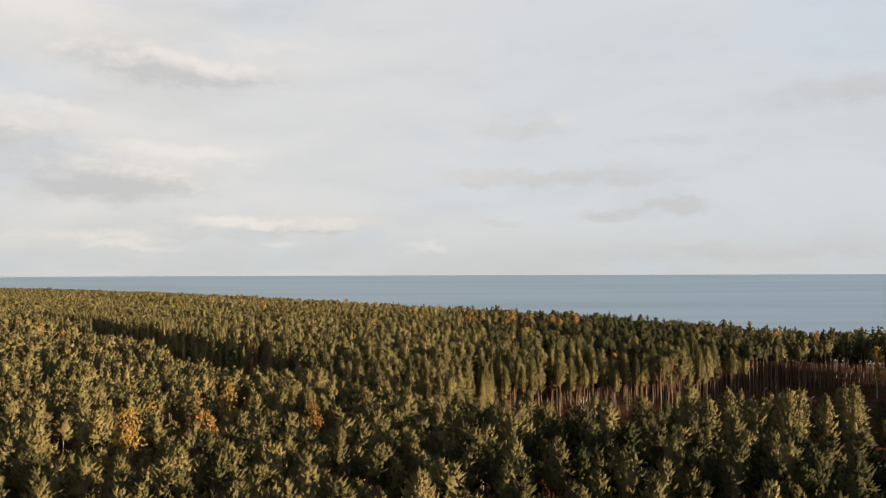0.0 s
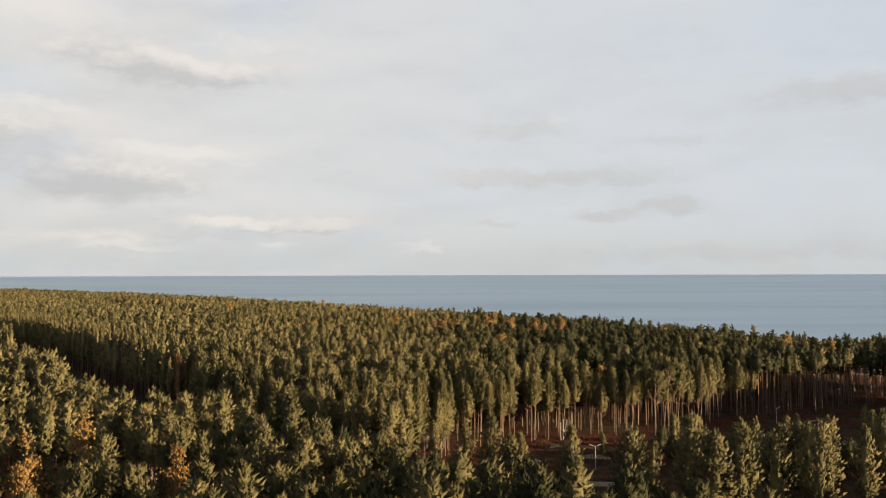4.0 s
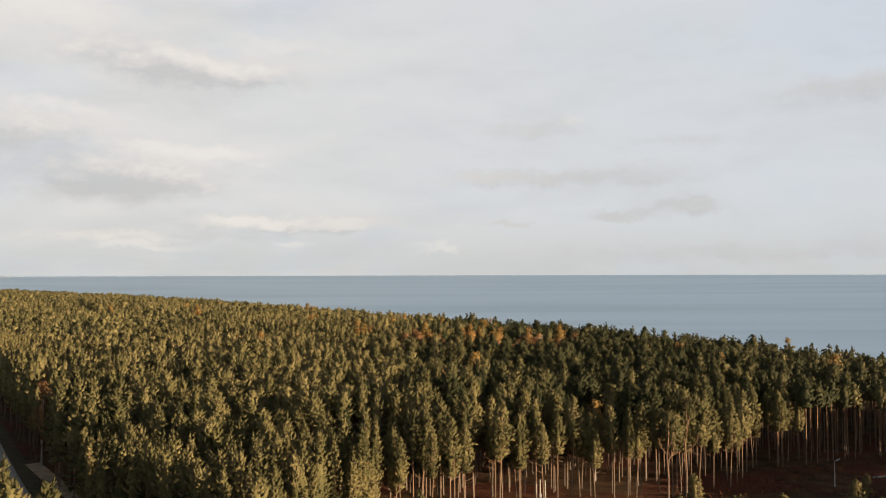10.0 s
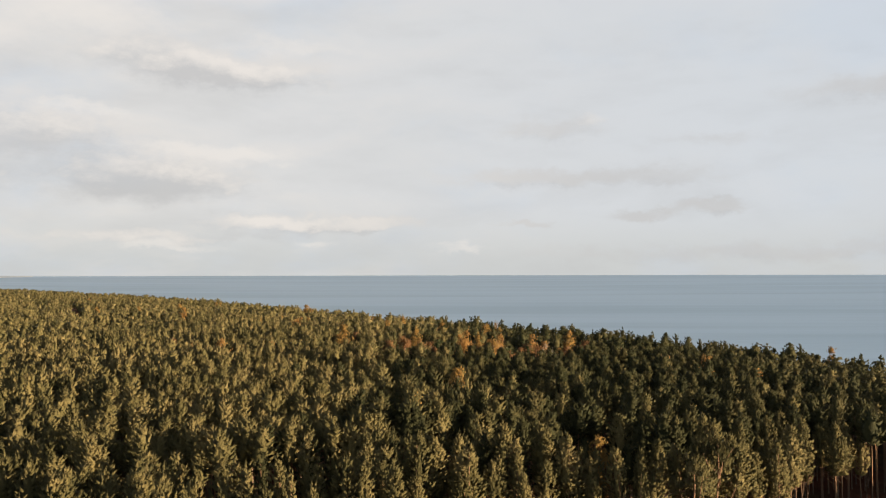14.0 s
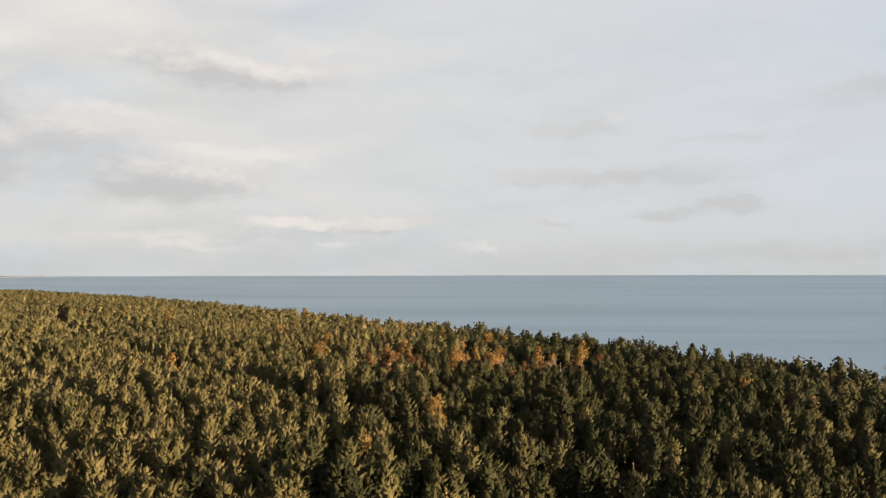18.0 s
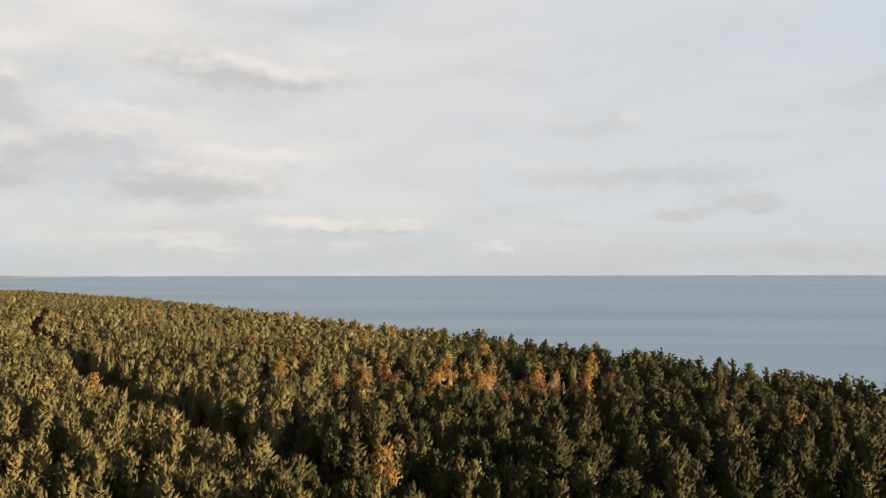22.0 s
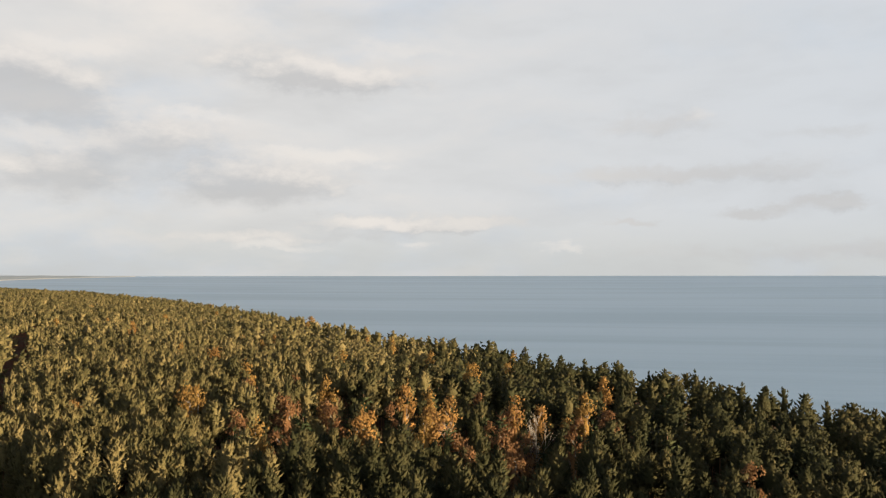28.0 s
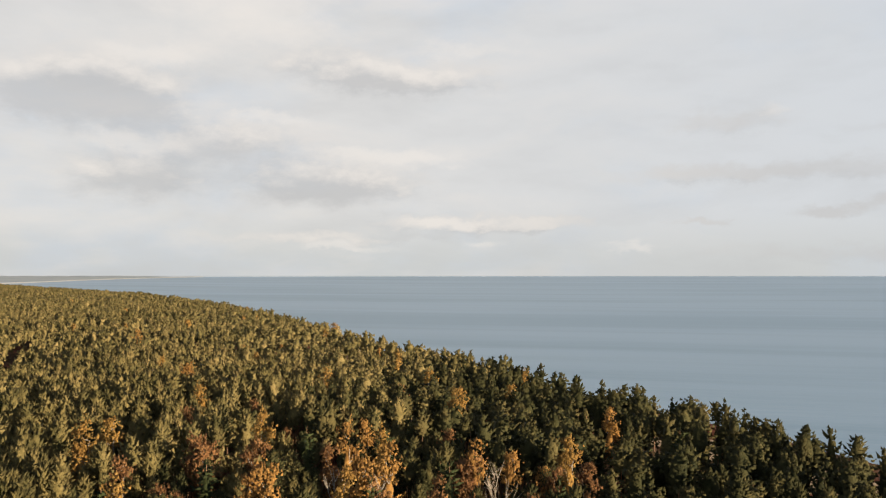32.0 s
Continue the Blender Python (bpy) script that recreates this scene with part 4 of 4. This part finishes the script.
DUNES = material("hazed_dunes", hazed_dunes, 0.95, 0.1)
line = np.array([(math.radians(a), r) for a, r in ((52, 2900), (47, 3100), (43.5, 3300), (41, 3500), (38.5, 3800), (35, 4200), (31, 4520))])
k = np.linspace(0, 1, 60)
sa, sr = np.interp(k, np.linspace(0, 1, 7), line[:, 0]), np.interp(k, np.linspace(0, 1, 7), line[:, 1])
foot = np.stack([84 - sr * np.sin(sa), 294 + sr * np.cos(sa)], 1)
back_r = np.maximum(sr + 60, 4560)
backs = np.stack([84 - back_r * np.sin(sa), 294 + back_r * np.cos(sa)], 1)
zf = sea_z(foot)
mids = foot * 0.7 + backs * 0.3
ridge = 39.5 - 5.0 * smooth(0.75, 1.0, k) + 0.7 * np.sin(k * 60) + 0.4 * np.sin(k * 143)
v = np.concatenate([np.column_stack([foot, zf - 1.5]), np.column_stack([mids, np.maximum(zf + 2, zf * 0.6 + ridge * 0.4)]), np.column_stack([backs, ridge])])
n = len(k)
i = np.arange(n - 1)
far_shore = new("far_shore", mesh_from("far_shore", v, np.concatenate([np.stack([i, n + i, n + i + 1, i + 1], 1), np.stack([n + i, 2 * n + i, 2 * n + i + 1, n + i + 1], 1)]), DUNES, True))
tagged(far_shore, "low dune coast curving round the far bay", "shore", kind="structure")
surf_o = foot + (np.array((84, 294)) - foot) / np.linalg.norm(foot - (84, 294), axis=1)[:, None] * 130
sv = np.concatenate([np.column_stack([foot, zf + 0.9]), np.column_stack([surf_o, sea_z(surf_o) + 0.4])])
surf = new("surf", mesh_from("surf", sv, np.stack([i, i + 1, n + i + 1, n + i], 1), plain("surf_foam", (0.78, 0.78, 0.76), 0.9, 0.1), True))
tagged(surf, "pale line of surf along the far beach", "surf", kind="structure")


# ---------------------------------------------------------------- the clearing
def sand_patch(x, y, rx, ry, turn):
    n, bm = 26, bmesh.new()
    rings = []
    for k, lift in ((1.0, -0.25), (0.92, 0.05), (0.6, 0.14), (0.25, 0.18)):
        ring = []
        for i in range(n):
            a = 2 * math.pi * i / n
            w = 1 + 0.16 * math.sin(3 * a + x) + 0.1 * math.sin(7 * a + y)
            ring.append(bm.verts.new((rx * k * w * math.cos(a), ry * k * w * math.sin(a), lift)))
        rings.append(ring)
    for a, c in zip(rings, rings[1:]):
        for i in range(n):
            bm.faces.new((a[i], a[(i + 1) % n], c[(i + 1) % n], c[i]))
    bm.faces.new(rings[-1])
    for f in bm.faces:
        f.smooth = True
    ob = new("sand_patch", bm_mesh("sand_patch", bm, SAND))
    ob.matrix_basis = pose(x, y, float(ground_z(np.array([(x, y)]))[0]), 0, 0, turn)
    return tagged(ob, "bare patch of pale sand in the heather", "sand", "sand patches", "structure")


for row in ((30.5, 222, 4.6, 2.0, 8), (47, 226.5, 4.2, 2.4, -10), (56, 217.5, 5.0, 2.2, 12), (112, 239, 4.5, 2.6, 20), (76, 231, 3.0, 1.3, 0), (-17, 227, 4.0, 1.8, -35), (90, 252, 3.2, 1.2, 15)):
    sand_patch(*row)

# heather and seedlings over the open ground
hp = jitter_grid(-20, 150, 200, 292, 1.5)
hp = hp[inside(hp, GLADE) & (line_distance(hp, TRACK)[0] > 2.4) & (line_distance(hp, ROAD)[0] > 6)]
hp = hp[(np.sin(hp[:, 0] * 0.21 + 1) * np.sin(hp[:, 1] * 0.27) + rng.uniform(-0.6, 0.6, len(hp))) > -0.05]
hz = ground_z(hp)
hv = sprays_on(rng, np.column_stack([hp, hz - 0.05]), np.tile((0.0, 0.0, 1.0), (len(hp), 1)), 4, 0.35, 0.2, 0.45)
heather = new("heather", leaf_mesh("heather", hv, HEATHER))
tagged(heather, "low red-brown heather over the clearing floor", "heather", kind="stuff")


def cyl(bm, r0, r1, h, at, seg=10, rot=None):
    m = Matrix.Translation(at) @ (rot if rot else Matrix.Identity(4)) @ Matrix.Translation((0, 0, h / 2))
    bmesh.ops.create_cone(bm, cap_ends=True, segments=seg, radius1=r0, radius2=r1, depth=h, matrix=m)


def street_lamp(x, y, twin, turn, height=5.0):
    root = tagged(new("street_lamp"), "slim grey lamp post with %s in the clearing" % ("two raised arms" if twin else "one short arm"), "street lamp", "street lamps")
    bm = bmesh.new()
    cyl(bm, 0.09, 0.055, height, (0, 0, 0), 12)
    cyl(bm, 0.14, 0.12, 0.5, (0, 0, 0), 12)
    part("pole", bm_mesh("pole", bm, LAMP_GREY), root)
    for s in ((-1, 1) if twin else (1,)):
        bm = bmesh.new()
        cyl(bm, 0.04, 0.035, 0.55, (0, 0, height - 0.06), 8, Matrix.Rotation(s * radians(68), 4, "Y"))
        arm = part("arm", bm_mesh("arm", bm, LAMP_GREY), root)
        bm = bmesh.new()
        m = Matrix.Translation((s * 0.92, 0, height + 0.27)) @ Matrix.Rotation(-s * radians(20), 4, "Y")
        bmesh.ops.create_cube(bm, size=1.0, matrix=m @ Matrix.Diagonal((0.95, 0.30, 0.11, 1)))
        head = part("lamp_head", bm_mesh("lamp_head", bm, LAMP_GREY, 0.03), arm, "pale grey flat lamp head")
        bm = bmesh.new()
        bmesh.ops.create_cube(bm, size=1.0, matrix=m @ Matrix.Translation((0.05 * s, 0, -0.062)) @ Matrix.Diagonal((0.7, 0.22, 0.02, 1)))
        part("lens", bm_mesh("lens", bm, GLASS_DARK), root)
    root.matrix_basis = pose(x, y, float(ground_z(np.array([(x, y)]))[0]), 0, 0, turn)


for row in ((45, 214.5, True, 10), (87.5, 228.5, True, -8), (110.5, 241.5, True, 25), (104, 260.5, False, 20), (2.6, 230, False, 160)):
    street_lamp(*row)


def service_posts(x, y):
    root = tagged(new("service_posts"), "three weathered posts with small metal boxes at the wood's edge", "post")
    for i, (px, h) in enumerate(((-0.9, 4.6), (-0.2, 5.4), (0.75, 5.2))):
        bm = bmesh.new()
        cyl(bm, 0.13, 0.10, h, (px, 0.1 * i, 0), 9)
        part("post", bm_mesh("post", bm, POST_WOOD), root)
    for pz in (1.6, 2.5):
        bm = bmesh.new()
        box(bm, (0.45, 0.25, 0.6), (-0.15, -0.16, pz))
        part("meter_box", bm_mesh("meter_box", bm, LAMP_GREY, 0.03), root, "pale grey metal box")
    root.matrix_basis = pose(x, y, float(ground_z(np.array([(x, y)]))[0]) - 0.1)


service_posts(43.3, 247.0)


def fallen_log(x, y, turn, length):
    root = tagged(new("fallen_log"), "bleached fallen log with broken branches in the heather", "log", "fallen logs")
    v, f = tube([(0, 0, 0.22), (length * 0.5, 0.25, 0.3), (length, -0.1, 0.24)], [0.22, 0.18, 0.09], 8)
    part("log", mesh_from("log", v, f, DEAD_WOOD, True), root)
    for s, up in ((0.55, 1.1), (0.75, 0.8)):
        v, f = tube([(length * s, 0.1, 0.3), (length * s + 0.5, 0.6, 0.3 + up * 0.7), (length * s + 0.9, 0.8, 0.3 + up)], [0.06, 0.04, 0.015], 5)
        part("branch", mesh_from("branch", v, f, DEAD_WOOD, True), root)
    root.matrix_basis = pose(x, y, float(ground_z(np.array([(x, y)]))[0]) - 0.08, 0, 0, turn)


fallen_log(115, 267, 8, 7.0)
fallen_log(82, 249, -20, 4.5)
fallen_log(38, 236, 15, 4.0)


# ---------------------------------------------------------------- parked vehicles beside the road
def wheel(root, x, y, r=0.34):
    bm = bmesh.new()
    cyl(bm, r, r, 0.22, (x, y - 0.11, r), 20, Matrix.Rotation(radians(-90), 4, "X"))
    tyre = part("wheel", bm_mesh("wheel", bm, RUBBER, 0.03), root)
    bm = bmesh.new()
    cyl(bm, r * 0.6, r * 0.6, 0.24, (x, y - 0.12, r), 14, Matrix.Rotation(radians(-90), 4, "X"))
    part("rim", bm_mesh("rim", bm, STEEL), tyre)


def loft(bm, sections):
    """Closed skin through cross sections: x, half width, floor, shoulder, half width above, top."""
    rings = []
    for x, w, z0, zs, wt, zt in sections:
        rings.append([bm.verts.new(p) for p in ((x, -w, z0), (x, w, z0), (x, w, zs), (x, wt, zt), (x, -wt, zt), (x, -w, zs))])
    for a, c in zip(rings, rings[1:]):
        for i in range(6):
            bm.faces.new((a[i], a[(i + 1) % 6], c[(i + 1) % 6], c[i]))
    bm.faces.new(rings[0][::-1])
    bm.faces.new(rings[-1])


def vehicle(name, label, category, x, y, turn, paint, van):
    root = tagged(new(name), label, category, "parked vehicles")
    long, h = (5.6, 2.5) if van else (4.3, 1.46)
    bm = bmesh.new()
    if van:
        loft(bm, ((-2.8, 0.98, 0.35, 1.3, 0.92, 2.44), (-2.6, 1.0, 0.32, 1.35, 0.94, 2.5), (1.3, 1.0, 0.32, 1.35, 0.94, 2.5), (2.0, 0.98, 0.32, 1.25, 0.80, 1.75), (2.7, 0.95, 0.35, 0.95, 0.85, 1.15), (2.8, 0.9, 0.4, 0.8, 0.82, 0.95)))
    else:
        loft(bm, ((-2.15, 0.80, 0.40, 0.72, 0.70, 0.92), (-1.95, 0.86, 0.26, 0.85, 0.66, 1.02), (-1.2, 0.88, 0.24, 0.90, 0.60, 1.42), (0.35, 0.88, 0.24, 0.90, 0.60, 1.46), (1.1, 0.87, 0.24, 0.86, 0.70, 0.98), (1.95, 0.84, 0.28, 0.70, 0.74, 0.82), (2.15, 0.76, 0.38, 0.60, 0.66, 0.68)))
    bmesh.ops.recalc_face_normals(bm, faces=bm.faces)
    body = part("body", bm_mesh("body", bm, paint, 0.05), root)
    glass = (((1.63, 0, 2.1), (0.04, 1.5, 0.72), 42), ((0.95, 1.0, 1.72), (0.9, 0.04, 0.55), 0), ((0.95, -1.0, 1.72), (0.9, 0.04, 0.55), 0), ((-2.8, 0, 1.75), (0.04, 1.4, 0.6), 0)) if van else \
        (((0.74, 0, 1.22), (0.04, 1.16, 0.6), 58), ((-1.62, 0, 1.22), (0.04, 1.1, 0.55), -58), ((-0.35, 0.76, 1.16), (1.7, 0.04, 0.36), 0), ((-0.35, -0.76, 1.16), (1.7, 0.04, 0.36), 0))
    for (gx, gy, gz), size, slope in glass:
        bm = bmesh.new()
        tip = 0 if van else (28 if gy > 0 else -28 if gy < 0 else 0)
        m = Matrix.Translation((gx, gy, gz)) @ Matrix.Rotation(radians(-slope), 4, "Y") @ Matrix.Rotation(radians(tip), 4, "X")
        bmesh.ops.create_cube(bm, size=1.0, matrix=m @ Matrix.Diagonal((*size, 1)))
        part("window", bm_mesh("window", bm, GLASS_DARK), root, "dark tinted window")
    for wx in (-long * 0.31, long * 0.31):
        for wy in (-0.80 if not van else -0.9, 0.80 if not van else 0.9):
            wheel(root, wx, wy)
    for s in (-0.6, 0.6):
        bm = bmesh.new()
        box(bm, (0.08, 0.3, 0.14), (long / 2 - 0.05, s, 0.66 if not van else 0.85))
        part("headlight", bm_mesh("headlight", bm, STEEL, 0.02), body)
    root.matrix_basis = pose(x, y, 0.1, 0, 0, turn)


vehicle("camper_van", "white van parked among pines beside the road", "van", -41.5, 226.5, 62, PAINT_WHITE, True)
vehicle("car", "white car parked on the sandy verge", "car", -80.5, 276.5, 126, PAINT_WHITE, False)
vehicle("car", "silver car parked beside the white van", "car", -46.5, 229.5, 62, PAINT_SILVER, False)
